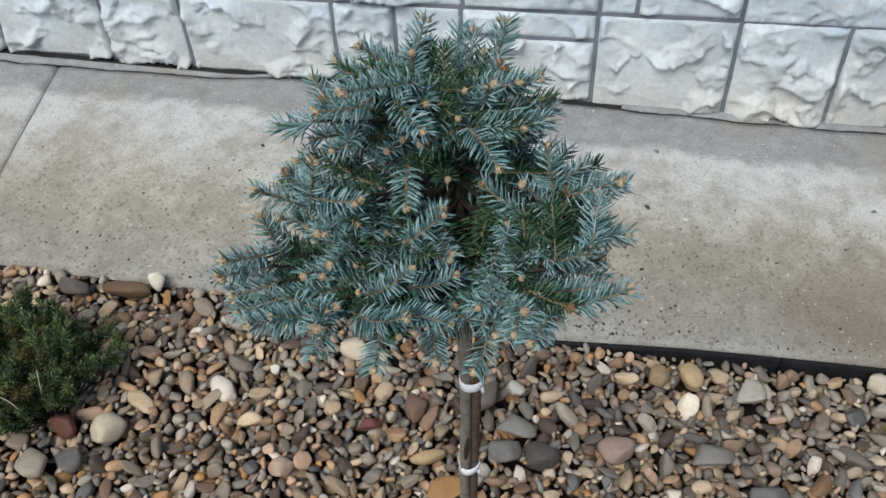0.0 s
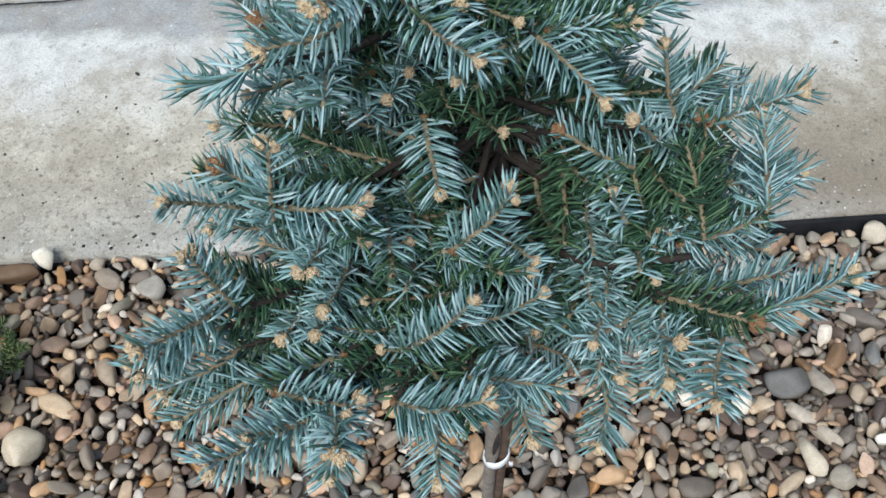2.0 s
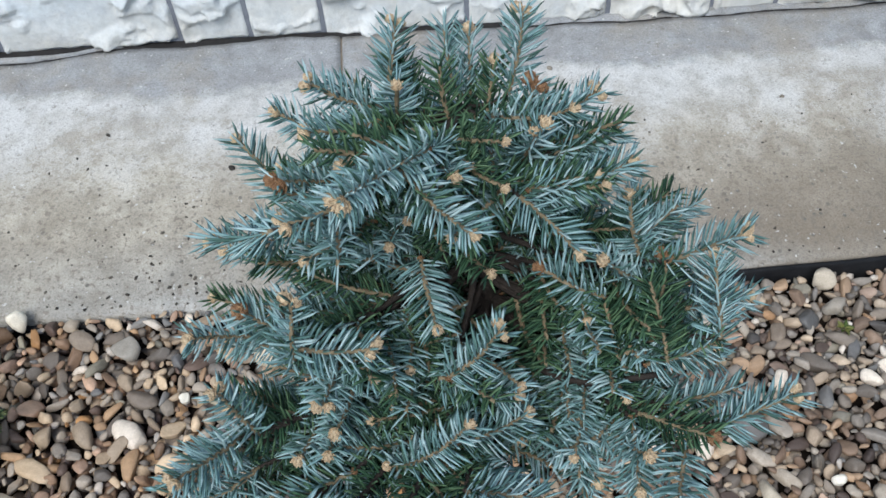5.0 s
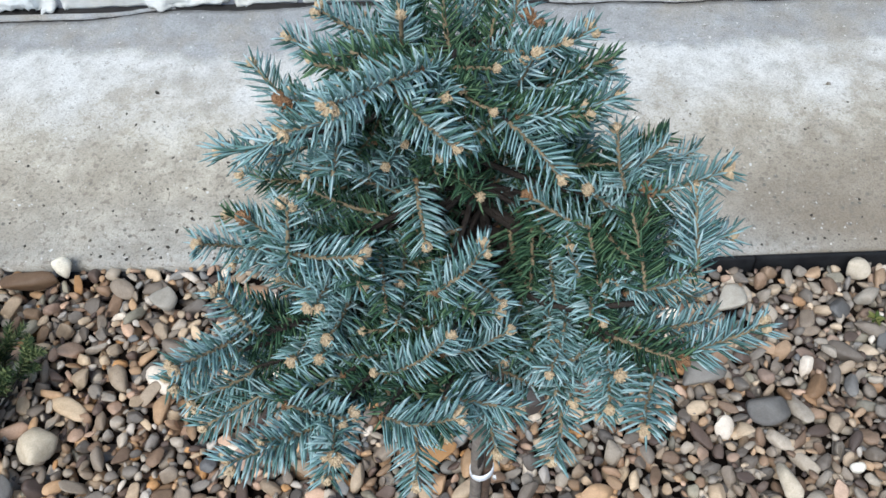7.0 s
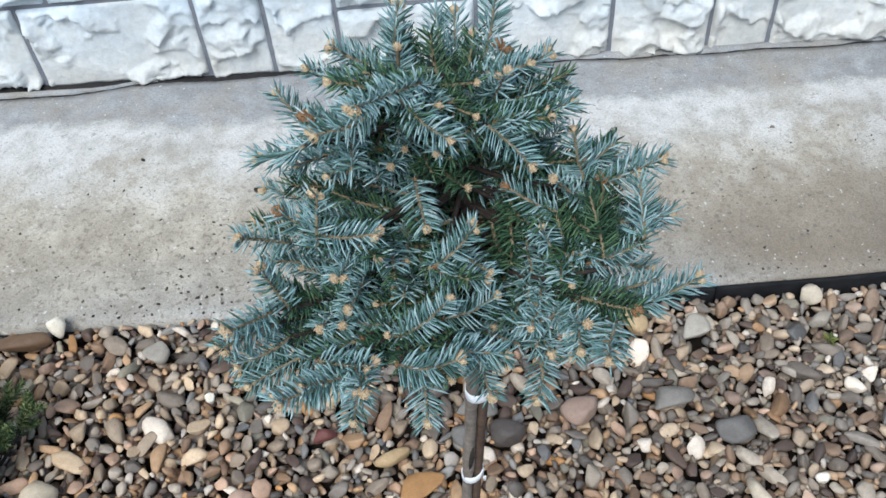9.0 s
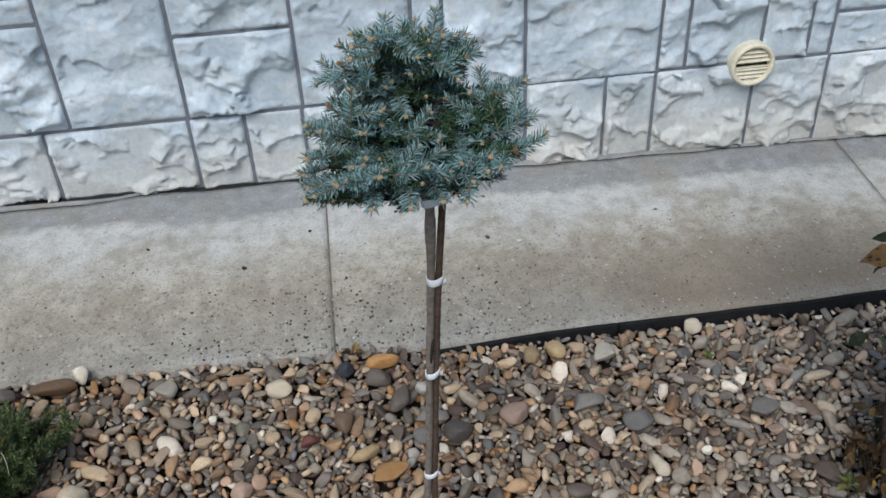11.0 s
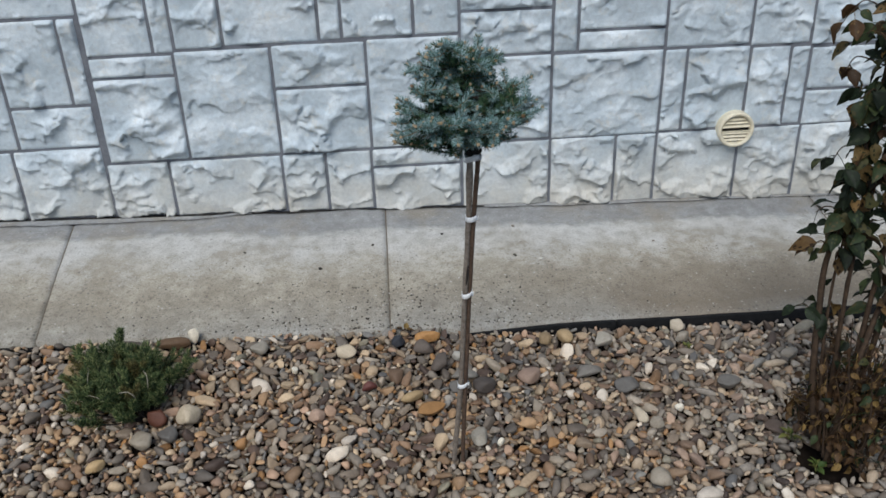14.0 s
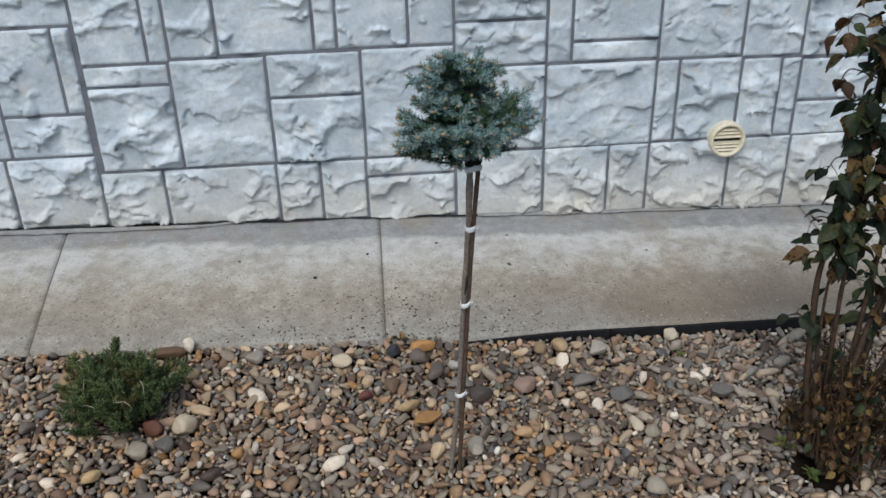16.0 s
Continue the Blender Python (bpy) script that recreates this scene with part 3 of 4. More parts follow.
# ---- spruce on a stem ----
def needle_cloud(rng, line, count, length, width, lean0=80, lean1=54, under=0.45, spread=1.0):
    """Needles standing off a twig in even spirals: thin three-sided spindles that curve forward."""
    verts, faces = [], []
    n = len(line) - 1
    turn = rng.uniform(0, 6.28)
    for i in range(count):
        s = (i + 0.5 + rng.uniform(-0.4, 0.4)) / count
        q = s * n
        a = min(int(q), n - 1)
        p = line[a].lerp(line[a + 1], q - a)
        d = (line[a + 1] - line[a]).normalized()
        side = d.cross(Vector((0, 0, 1)))
        side = side.normalized() if side.length > 0.05 else Vector((1, 0, 0))
        up = side.cross(d)
        w = turn + 2.39996 * i + rng.uniform(-0.25, 0.25)
        if math.sin(w) < -0.2 and rng.random() > under:
            # needles from below sweep out to the sides
            w = rng.choice((-0.15, math.pi + 0.15)) + rng.uniform(-0.3, 0.3)
        lean = radians(lean0 + (lean1 - lean0) * s ** 1.5 + rng.uniform(-6, 6))
        radial = side * math.cos(w) * spread + up * math.sin(w)
        go = (d * math.cos(lean) + radial * math.sin(lean)).normalized()
        L = length * rng.uniform(0.82, 1.1) * (1 - 0.22 * s ** 4)
        mid = p + go * L * 0.66
        end = p + (go * 0.99 + d * 0.035).normalized() * L
        e1 = go.cross(d)
        e1 = e1.normalized() if e1.length > 0.01 else side
        e2 = go.cross(e1)
        b = len(verts)
        for c, r in ((p, width * 0.75), (mid, width)):
            for t in (0.3, 2.4, 4.5):
                verts.append(c + (e1 * math.cos(t) + e2 * math.sin(t)) * r)
        verts.append(end)
        faces += [(b, b + 1, b + 4, b + 3), (b + 1, b + 2, b + 5, b + 4), (b + 2, b, b + 3, b + 5), (b + 3, b + 4, b + 6), (b + 4, b + 5, b + 6), (b + 5, b + 3, b + 6)]
    return verts, faces


def bud_mesh(name, mat, seed):
    """An opening bud: rings of pointed papery scales round a small core."""
    rng = random.Random(seed)
    v, f = [], []
    for count, r, z, size, flare in ((7, 0.80, -0.75, 1.0, 0.34), (7, 0.76, -0.25, 0.95, 0.14), (6, 0.60, 0.20, 0.80, -0.02), (4, 0.36, 0.55, 0.60, -0.15)):
        for k in range(count):
            t = 6.2832 * (k + 0.5 * (z > 0) + rng.uniform(-0.2, 0.2)) / count + z
            out, side = Vector((math.cos(t), math.sin(t), 0)), Vector((-math.sin(t), math.cos(t), 0))
            w = size * rng.uniform(0.42, 0.56)
            foot = out * r * 0.9 + Vector((0, 0, z))
            b = len(v)
            fl = flare + rng.uniform(-0.12, 0.18)
            v += [foot - side * w, foot + side * w, foot + out * (0.22 + 0.4 * fl) + Vector((0, 0, size * 0.42)),
                  foot + out * fl * 1.3 + Vector((0, 0, size * rng.uniform(0.75, 1.05))), foot - out * 0.25 + Vector((0, 0, size * 0.2))]
            f += [(b, b + 1, b + 2), (b, b + 2, b + 3), (b + 1, b + 3, b + 2), (b, b + 3, b + 4), (b + 1, b + 4, b + 3)]
    cv, cf = tube_data([Vector((0, 0, -1.0)), Vector((0, 0, -0.4)), Vector((0, 0, 0.5)), Vector((0, 0, 1.1))], [0.5, 0.8, 0.62, 0.1], 7)
    f += [tuple(q + len(v) for q in g) for g in cf]
    return mesh_of(name, list(v) + list(cv), f, mat, False)


BUDS = [bud_mesh("bud", BUD, i) for i in range(4)]
BROWNBUDS = [bud_mesh("bud", BROWNBUD, 9 + i) for i in range(2)]
SPRUCE = root("spruce_tree", (0, 0, 0), "dwarf blue spruce grafted on a tall bare stem", "tree")
AXIS = smooth_line([(0.026, -0.138, 0.90), (0.031, -0.151, 0.985), (0.024, -0.148, 1.06), (0.018, -0.123, 1.110), (0.018, -0.103, 1.142)], 16)
tree_rng = random.Random(21)


def nearest_axis(p):
    """Where a side branch leaves the stem: lower on the stem the farther out it reaches."""
    reach = min(math.hypot(p.x - q.x, p.y - q.y) for q in AXIS)
    z = p.z - 0.22 * reach
    return min(AXIS, key=lambda q: abs(q.z - z))


def set_bud(tip, d, size, parent, brown=False):
    ob = part("bud", tree_rng.choice(BROWNBUDS if brown else BUDS), parent)
    ob.matrix_basis = Matrix.LocRotScale(tip, d.to_track_quat("Z", "Y"), Vector((size, size, size * 0.85)))


def shoot(tip, base=None, buds=1, old=0.0, brown=False, dense=1.0, limb=True):
    """A leafy shoot: this year's twig with needles and buds, on the older limb that carries it."""
    rng = tree_rng
    tip = Vector(tip)
    foot = nearest_axis(tip)
    base = Vector(base) if base else tip.lerp(foot, min(0.8, 0.045 / max(0.05, (tip - foot).length))) - Vector((0, 0, 0.006))
    d = tip - base
    if d.length < 0.034:
        base = tip - d.normalized() * 0.036
    mid = base.lerp(tip, 0.5) + Vector((rng.uniform(-1, 1), rng.uniform(-1, 1), rng.uniform(-1.5, 0))) * 0.0025
    line = smooth_line([base, mid, tip], 8)
    v, f = tube_data(line, [0.0014 - 0.0004 * i / 8 for i in range(9)], 6, 0.55)
    twig = part("twig", mesh_of("twig", v, f, TWIG), SPRUCE)
    L = (tip - base).length
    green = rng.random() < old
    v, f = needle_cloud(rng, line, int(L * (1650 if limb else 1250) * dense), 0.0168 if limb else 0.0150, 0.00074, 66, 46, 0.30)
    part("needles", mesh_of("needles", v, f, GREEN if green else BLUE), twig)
    twig.children[0]["kind"] = "stuff"
    d = (line[-1] - line[-2]).normalized()
    across = d.cross(Vector((0, 0, 1)))
    across = across.normalized() if across.length > 0.05 else Vector((1, 0, 0))
    for k in range(buds):
        off = Vector((rng.uniform(-1, 1), rng.uniform(-1, 1), rng.uniform(-0.4, 0.6))) * (0.001 if buds > 1 else 0)
        if buds > 1:
            off += across * (0.0034 * (1 if k % 2 else -1)) * (1.0 if k < 2 else 0.3) - d * (0.0012 * k)
        set_bud(tip + off + d * 0.0016, (d + off * 60).normalized(), rng.uniform(0.0027, 0.0035) * (0.85 if k else 1.0) * (1.25 if brown else 1.0) * (1.0 if limb else 0.8), twig, brown)
    if limb and rng.random() < 0.4:
        # withered scales of last year's bud at the foot of the shoot
        set_bud(line[0], (line[1] - line[0]).normalized(), rng.uniform(0.0016, 0.0022), twig, True)
    if not limb:
        return
    foot = nearest_axis(base)
    bend = foot.lerp(base, 0.55) + Vector((0, 0, -0.10 * (base - foot).length))
    line = smooth_line([foot, bend, base], 9)
    reach = (base - foot).length
    v, f = tube_data(line, [(0.0010 + 0.011 * min(reach, 0.13)) * (1 - 0.45 * i / 9) for i in range(10)], 5, 0.25)
    limb_ob = part("branch", mesh_of("branch", v, f, OLDTWIG), SPRUCE)
    for side in (-1, 1, -1, 1):
        if reach < 0.025 or rng.random() > 0.66:
            continue
        p = line[rng.choice((3, 4, 5, 6, 7))]
        out = (line[9] - line[5]).normalized()
        across = out.cross(Vector((0, 0, 1))).normalized() * side
        way = (out * 0.62 + across * rng.uniform(0.6, 0.95) + Vector((0, 0, rng.uniform(-0.15, 0.25)))).normalized()
        shoot(p + way * rng.uniform(0.036, 0.05) - Vector((0, 0, 0.004)), p, rng.choice((0, 0, 1)), 0.55, limb=False)
    # limb needles mostly take the shade-darkened green
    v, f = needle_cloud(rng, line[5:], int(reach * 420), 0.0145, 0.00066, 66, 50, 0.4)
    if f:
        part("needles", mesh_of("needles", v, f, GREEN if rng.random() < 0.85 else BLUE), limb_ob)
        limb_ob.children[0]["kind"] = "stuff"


def spruce_shoots():
    # upper front
    shoot((-0.038, -0.220, 1.206), (-0.002, -0.176, 1.186), 3, dense=1.5)
    shoot((0.012, -0.217, 1.178), (-0.014, -0.186, 1.186), dense=1.3)
    shoot((0.008, -0.181, 1.173), (-0.008, -0.148, 1.158))
    shoot((-0.103, -0.172, 1.138), (-0.071, -0.188, 1.158), 2)
    shoot((-0.062, -0.202, 1.177), (-0.028, -0.184, 1.176), 2)
    shoot((-0.081, -0.165, 1.124), (-0.046, -0.150, 1.124))
    shoot((-0.062, -0.180, 1.126), (-0.030, -0.158, 1.124), old=0.5)
    shoot((-0.041, -0.150, 1.155), (-0.010, -0.133, 1.142))
    # left front
    shoot((-0.065, -0.217, 1.145), (-0.070, -0.225, 1.109), 2)
    shoot((-0.092, -0.201, 1.119), (-0.068, -0.206, 1.099), brown=True)
    shoot((-0.034, -0.230, 1.123), (-0.068, -0.223, 1.118), 2)
    shoot((-0.035, -0.233, 1.107), (-0.054, -0.212, 1.105))
    shoot((0.024, -0.217, 1.109), (0.001, -0.224, 1.087), 2, dense=1.3)
    shoot((-0.005, -0.207, 1.101), (-0.009, -0.176, 1.109))
    shoot((-0.058, -0.245, 1.104), (-0.050, -0.211, 1.090), 2)
    shoot((-0.105, -0.232, 1.104), (-0.093, -0.237, 1.073), 2)
    shoot((-0.124, -0.266, 1.090), (-0.100, -0.241, 1.076), 2)
    shoot((-0.133, -0.262, 1.069), (-0.102, -0.238, 1.060), 2)
    shoot((-0.122, -0.196, 1.095), (-0.098, -0.186, 1.077))
    shoot((-0.075, -0.247, 1.062), (-0.066, -0.212, 1.050))
    shoot((-0.061, -0.247, 1.063), (-0.053, -0.212, 1.049))
    shoot((-0.057, -0.238, 1.067), (-0.048, -0.204, 1.057))
    shoot((-0.038, -0.228, 1.050), (-0.032, -0.194, 1.039), 0)
    shoot((-0.128, -0.260, 1.050), (-0.096, -0.244, 1.051), 2)
    shoot((-0.120, -0.273, 1.045), (-0.086, -0.256, 1.049), 1)
    shoot((-0.083, -0.268, 1.059), (-0.050, -0.254, 1.057), 0)
    shoot((-0.073, -0.260, 1.041), (-0.038, -0.248, 1.043), 0)
    shoot((-0.103, -0.238, 1.043), (-0.068, -0.223, 1.043), 0)
    # small tuft under the crown, beside the top tie
    shoot((-0.024, -0.180, 0.964), (0.010, -0.156, 0.990), 0)
    shoot((-0.004, -0.190, 0.962), (0.014, -0.158, 0.992), 1)
    shoot((-0.030, -0.168, 0.986), (0.006, -0.152, 0.998), 0)
    shoot((0.040, -0.182, 0.990), (0.032, -0.148, 1.005), 0)
    # centre and lower front
    shoot((0.005, -0.249, 1.081), (-0.026, -0.253, 1.055), dense=1.3)
    shoot((0.034, -0.238, 1.067), (0.008, -0.242, 1.058))
    shoot((0.029, -0.234, 1.079), (-0.006, -0.222, 1.081))
    shoot((0.009, -0.290, 1.077), (-0.028, -0.283, 1.067), 3, dense=1.3)
    shoot((0.036, -0.279, 1.062), (0.010, -0.273, 1.061), dense=1.2)
    shoot((-0.043, -0.288, 1.076), (-0.070, -0.277, 1.068), 2)
    shoot((-0.048, -0.311, 1.083), (-0.054, -0.281, 1.068), 3)
    shoot((-0.095, -0.310, 1.080), (-0.060, -0.286, 1.065), 2, dense=1.3)
    shoot((-0.082, -0.298, 1.075), (-0.056, -0.278, 1.060))
    shoot((-0.014, -0.303, 1.035), (-0.016, -0.268, 1.045))
    shoot((-0.058, -0.298, 1.035), (-0.053, -0.266, 1.041))
    shoot((0.026, -0.283, 1.025), (0.018, -0.248, 1.035))
    # right side
    shoot((0.060, -0.200, 1.138), (0.040, -0.178, 1.149))
    shoot((0.077, -0.186, 1.112), (0.098, -0.184, 1.091))
    shoot((0.048, -0.181, 1.104), (0.080, -0.189, 1.086), brown=True)
    shoot((0.110, -0.181, 1.103), (0.099, -0.210, 1.075), 3, 1.0, True)
    shoot((0.144, -0.184, 1.120), (0.110, -0.184, 1.104), 3)
    shoot((0.123, -0.149, 1.094), (0.106, -0.160, 1.088))
    shoot((0.154, -0.188, 1.074), (0.128, -0.193, 1.077), old=0.5)
    shoot((0.130, -0.188, 1.110), (0.128, -0.220, 1.087), 1, 0.0)
    shoot((0.127, -0.219, 1.084), (0.100, -0.217, 1.068), 2, 0.0)
    shoot((0.098, -0.194, 1.103), (0.104, -0.222, 1.075), 0, 1.0)
    shoot((0.078, -0.194, 1.089), (0.086, -0.220, 1.065), 0, 1.0)
    shoot((0.096, -0.219, 1.074), (0.090, -0.186, 1.060), 0)
    shoot((0.156, -0.248, 1.079), (0.120, -0.254, 1.065), 2, dense=1.3)
    shoot((0.116, -0.260, 1.069), (0.091, -0.242, 1.061), 1, 1.0, True)
    shoot((0.058, -0.232, 1.050), (0.054, -0.198, 1.039))
    shoot((0.086, -0.265, 1.066), (0.072, -0.240, 1.050))
    shoot((0.081, -0.276, 1.055), (0.084, -0.248, 1.057))
    shoot((0.093, -0.295, 1.070), (0.103, -0.266, 1.063))
    shoot((0.054, -0.287, 1.023), (0.060, -0.254, 1.033))
    shoot((0.066, -0.260, 1.033), (0.056, -0.228, 1.035))
    shoot((0.046, -0.253, 1.055), (0.078, -0.238, 1.050), 0)
    tube("branch", [(0.030, -0.168, 1.035), (0.046, -0.203, 1.049), (0.068, -0.220, 1.059), (0.100, -0.224, 1.067)], 0.0028, 0.0016, OLDTWIG, SPRUCE, 14, 6, 0.6, "bare knobbly brown branch")
    # upper right
    shoot((0.090, -0.162, 1.152), (0.042, -0.170, 1.149), 1, dense=1.2)
    shoot((0.072, -0.170, 1.154), (0.046, -0.170, 1.148))
    shoot((0.092, -0.128, 1.139), (0.058, -0.146, 1.146), dense=1.2)
    shoot((0.092, -0.162, 1.129), (0.098, -0.174, 1.099))
    # crown
    shoot((-0.011, -0.070, 1.172), (-0.018, -0.094, 1.146), 2)
    shoot((0.014, -0.062, 1.161), (0.019, -0.094, 1.141), 0, dense=1.2)
    shoot((0.052, -0.078, 1.178), (0.042, -0.102, 1.146), 2, dense=1.2)
    shoot((0.082, -0.121, 1.160), (0.056, -0.128, 1.154), 2)
    shoot((0.067, -0.136, 1.164), (0.048, -0.128, 1.156))
    shoot((-0.013, -0.116, 1.170), (-0.011, -0.106, 1.137))
    shoot((-0.055, -0.104, 1.167), (-0.032, -0.102, 1.150), 2)
    shoot((-0.056, -0.134, 1.163), (-0.030, -0.124, 1.156), 2)
    shoot((-0.096, -0.105, 1.135), (-0.078, -0.124, 1.116))
    shoot((0.053, -0.115, 1.163), (0.036, -0.126, 1.135), 3, 0.0, True)
    shoot((0.049, -0.156, 1.172), (0.044, -0.144, 1.144), 2)
    shoot((0.037, -0.086, 1.155), (0.029, -0.108, 1.129), 1, 0.6)
    shoot((0.026, -0.068, 1.162), (0.023, -0.093, 1.135), 1)
    shoot((0.008, -0.103, 1.169), (0.014, -0.116, 1.135), 0, 1.0)
    shoot((-0.072, -0.112, 1.157), (-0.046, -0.112, 1.140), 1)
    shoot((-0.072, -0.152, 1.150), (-0.048, -0.140, 1.134), 2, 0.3, True)
    # side facing the wall, and the skirt all round
    rng = random.Random(4)
    for z, r, count in ((0.992, 0.055, 6), (1.018, 0.125, 20), (1.040, 0.145, 20), (1.065, 0.135, 15), (1.092, 0.11, 12), (1.120, 0.080, 9)):
        for k in range(count):
            a = 6.2832 * (k + rng.uniform(-0.3, 0.3)) / count
            if z > 1.01 and math.sin(a) < -0.1:
                continue
            rr = r * rng.uniform(0.9, 1.08) * (0.78 if z > 1.08 and math.cos(a) > 0.2 else 1.0)
            shoot((0.014 + rr * math.cos(a), -0.158 + rr * math.sin(a), z + 0.004 + rng.uniform(-0.012, 0.012)), None, rng.choice((0, 1, 1, 2)), 0.4)
    # low growth that closes the underside of the crown
    for tip in ((-0.137, -0.222, 1.030), (-0.122, -0.190, 1.016), (-0.100, -0.245, 1.018), (-0.132, -0.250, 1.026), (-0.070, -0.225, 1.010), (-0.112, -0.215, 1.008),
                (0.140, -0.205, 1.042), (0.128, -0.232, 1.046), (0.108, -0.222, 1.012), (0.122, -0.165, 1.018), (0.082, -0.200, 1.000), (0.060, -0.225, 1.004)):
        shoot(tip, None, rng.choice((1, 1, 2)), 0.35)
    # inner growth of all ages, often in the shade-darkened green; the hollow before the leader stays open
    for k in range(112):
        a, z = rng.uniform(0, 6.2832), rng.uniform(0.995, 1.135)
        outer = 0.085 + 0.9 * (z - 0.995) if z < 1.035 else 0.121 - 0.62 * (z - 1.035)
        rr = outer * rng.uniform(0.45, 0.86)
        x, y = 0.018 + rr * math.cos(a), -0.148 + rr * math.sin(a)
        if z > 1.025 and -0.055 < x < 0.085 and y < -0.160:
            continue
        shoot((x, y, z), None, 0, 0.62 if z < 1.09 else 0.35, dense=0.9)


spruce_shoots()
STEM = [(-0.019, 0.004, -0.05), (-0.013, -0.004, 0.03), (0.002, -0.042, 0.266), (0.013, -0.086, 0.56), (0.022, -0.120, 0.79), (0.024, -0.143, 0.93)]
stem_line = smooth_line(STEM, 40)
sv, sf = tube_data(stem_line, [0.0069 - 0.0010 * i / 40 + 0.0012 * math.exp(-((i - 25.5) / 0.7) ** 2) + 0.0010 * math.exp(-((i - 15) / 0.6) ** 2) + 0.0022 * math.exp(-((i - 37) / 2.5) ** 2) for i in range(41)], 12, 0.22)
TRUNK = part("trunk", mesh_of("trunk", sv, sf, BARK), SPRUCE, "grey-brown bare stem with a swollen graft")
# the stem swaps bark for the dark twig colour, standing for crown shade
lead = [stem_line[-1]] + AXIS[4:]
lv, lf = tube_data(lead, [0.0052 - 0.0040 * i / 13 for i in range(14)], 8, 0.25)
part("leader", mesh_of("leader", lv, lf, OLDTWIG), SPRUCE, "upper stem inside the crown, coloured dark for the shade there")
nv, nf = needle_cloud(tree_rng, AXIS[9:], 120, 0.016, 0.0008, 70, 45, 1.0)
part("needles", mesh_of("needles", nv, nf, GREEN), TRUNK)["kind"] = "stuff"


def stake():
    ob = root("plant_stake", (0.010, 0.0, 0.0), "dark brown wooden stake tied to the spruce stem", "stake")
    pts = [(0.009, 0.006, -0.06), (0.008, -0.001, 0.02), (0.0145, -0.042, 0.266), (0.0245, -0.084, 0.567), (0.034, -0.118, 0.79), (0.043, -0.142, 0.945)]
    pts = [Vector(p) - Vector((0.010, 0, 0)) for p in pts]
    tube("pole", pts, 0.0058, 0.0052, STAKEWOOD, ob, 40, 10, 0.12)


stake()


def tie(z, tilt, wide=0.017, seed=0, mat=None, label="white plastic tie band round stem and stake"):
    """A plastic band round stem and stake, with a loose tail."""
    mat = mat or WHITE
    a = min(stem_line, key=lambda q: abs(q.z - z))
    c = Vector((a.x + 0.0058, a.y + 0.001, z))
    ob = root("plant_tie", c, label, "plant tie", "ties on the stem")
    n, h = 28, 0.0065
    v = []
    for i in range(n):
        w = 6.28318 * i / n
        rx, ry = wide, 0.0100
        x, y = rx * math.cos(w), ry * math.sin(w)
        dz = tilt * x + 0.0015 * math.sin(2 * w + seed)
        for r, hh in ((1.0, -h), (1.06, -h * 0.9), (1.06, h * 0.9), (1.0, h)):
            v.append((x * r, y * r, dz + hh))
    f = [(i * 4 + j, i * 4 + (j + 1) % 4, ((i + 1) % n) * 4 + (j + 1) % 4, ((i + 1) % n) * 4 + j) for i in range(n) for j in range(4)]
    part("band", mesh_of("band", v, f, mat), ob)
    v, f = [], []
    for i in range(6):
        s = i / 5
        p = (wide * (0.9 + 0.28 * s), -0.011 - 0.004 * s, tilt * wide + 0.004 * s + 0.003 * s * s)
        v += [(p[0], p[1], p[2] - h * 0.8), (p[0], p[1] - 0.001, p[2] + h * 0.8), (p[0], p[1] + 0.001, p[2] + h * 0.8), (p[0], p[1] + 0.001, p[2] - h * 0.8)]
    f = [(i * 4 + j, i * 4 + (j + 1) % 4, (i + 1) * 4 + (j + 1) % 4, (i + 1) * 4 + j) for i in range(5) for j in range(4)] + [(3, 2, 1, 0), (20, 21, 22, 23)]
    part("tail", mesh_of("tail", v, f, mat), ob)


tie(0.267, 0.38, 0.0130, 1)
tie(0.566, 0.30, 0.0122, 2)
tie(0.784, -0.02, 0.0122, 3)
tie(0.938, 0.10, 0.0162, 4)
tie(0.953, 0.14, 0.0160, 5, RUBBER, "black rubber tape round stem and stake under the crown")


def stem_wound():
    """A dark weeping wound in the bark above the middle tie."""
    line = [q + Vector((0.0012, -0.0032, 0)) for q in stem_line if 0.585 < q.z < 0.665]
    n = len(line) - 1
    v, f = tube_data(line, [0.0018 + 0.0034 * math.sin(math.pi * (i + 0.4) / (n + 0.8)) for i in range(n + 1)], 9, 0.5)
    part("bark_wound", mesh_of("bark_wound", v, f, OLDTWIG), TRUNK, "dark brown wound in the bark")


stem_wound()


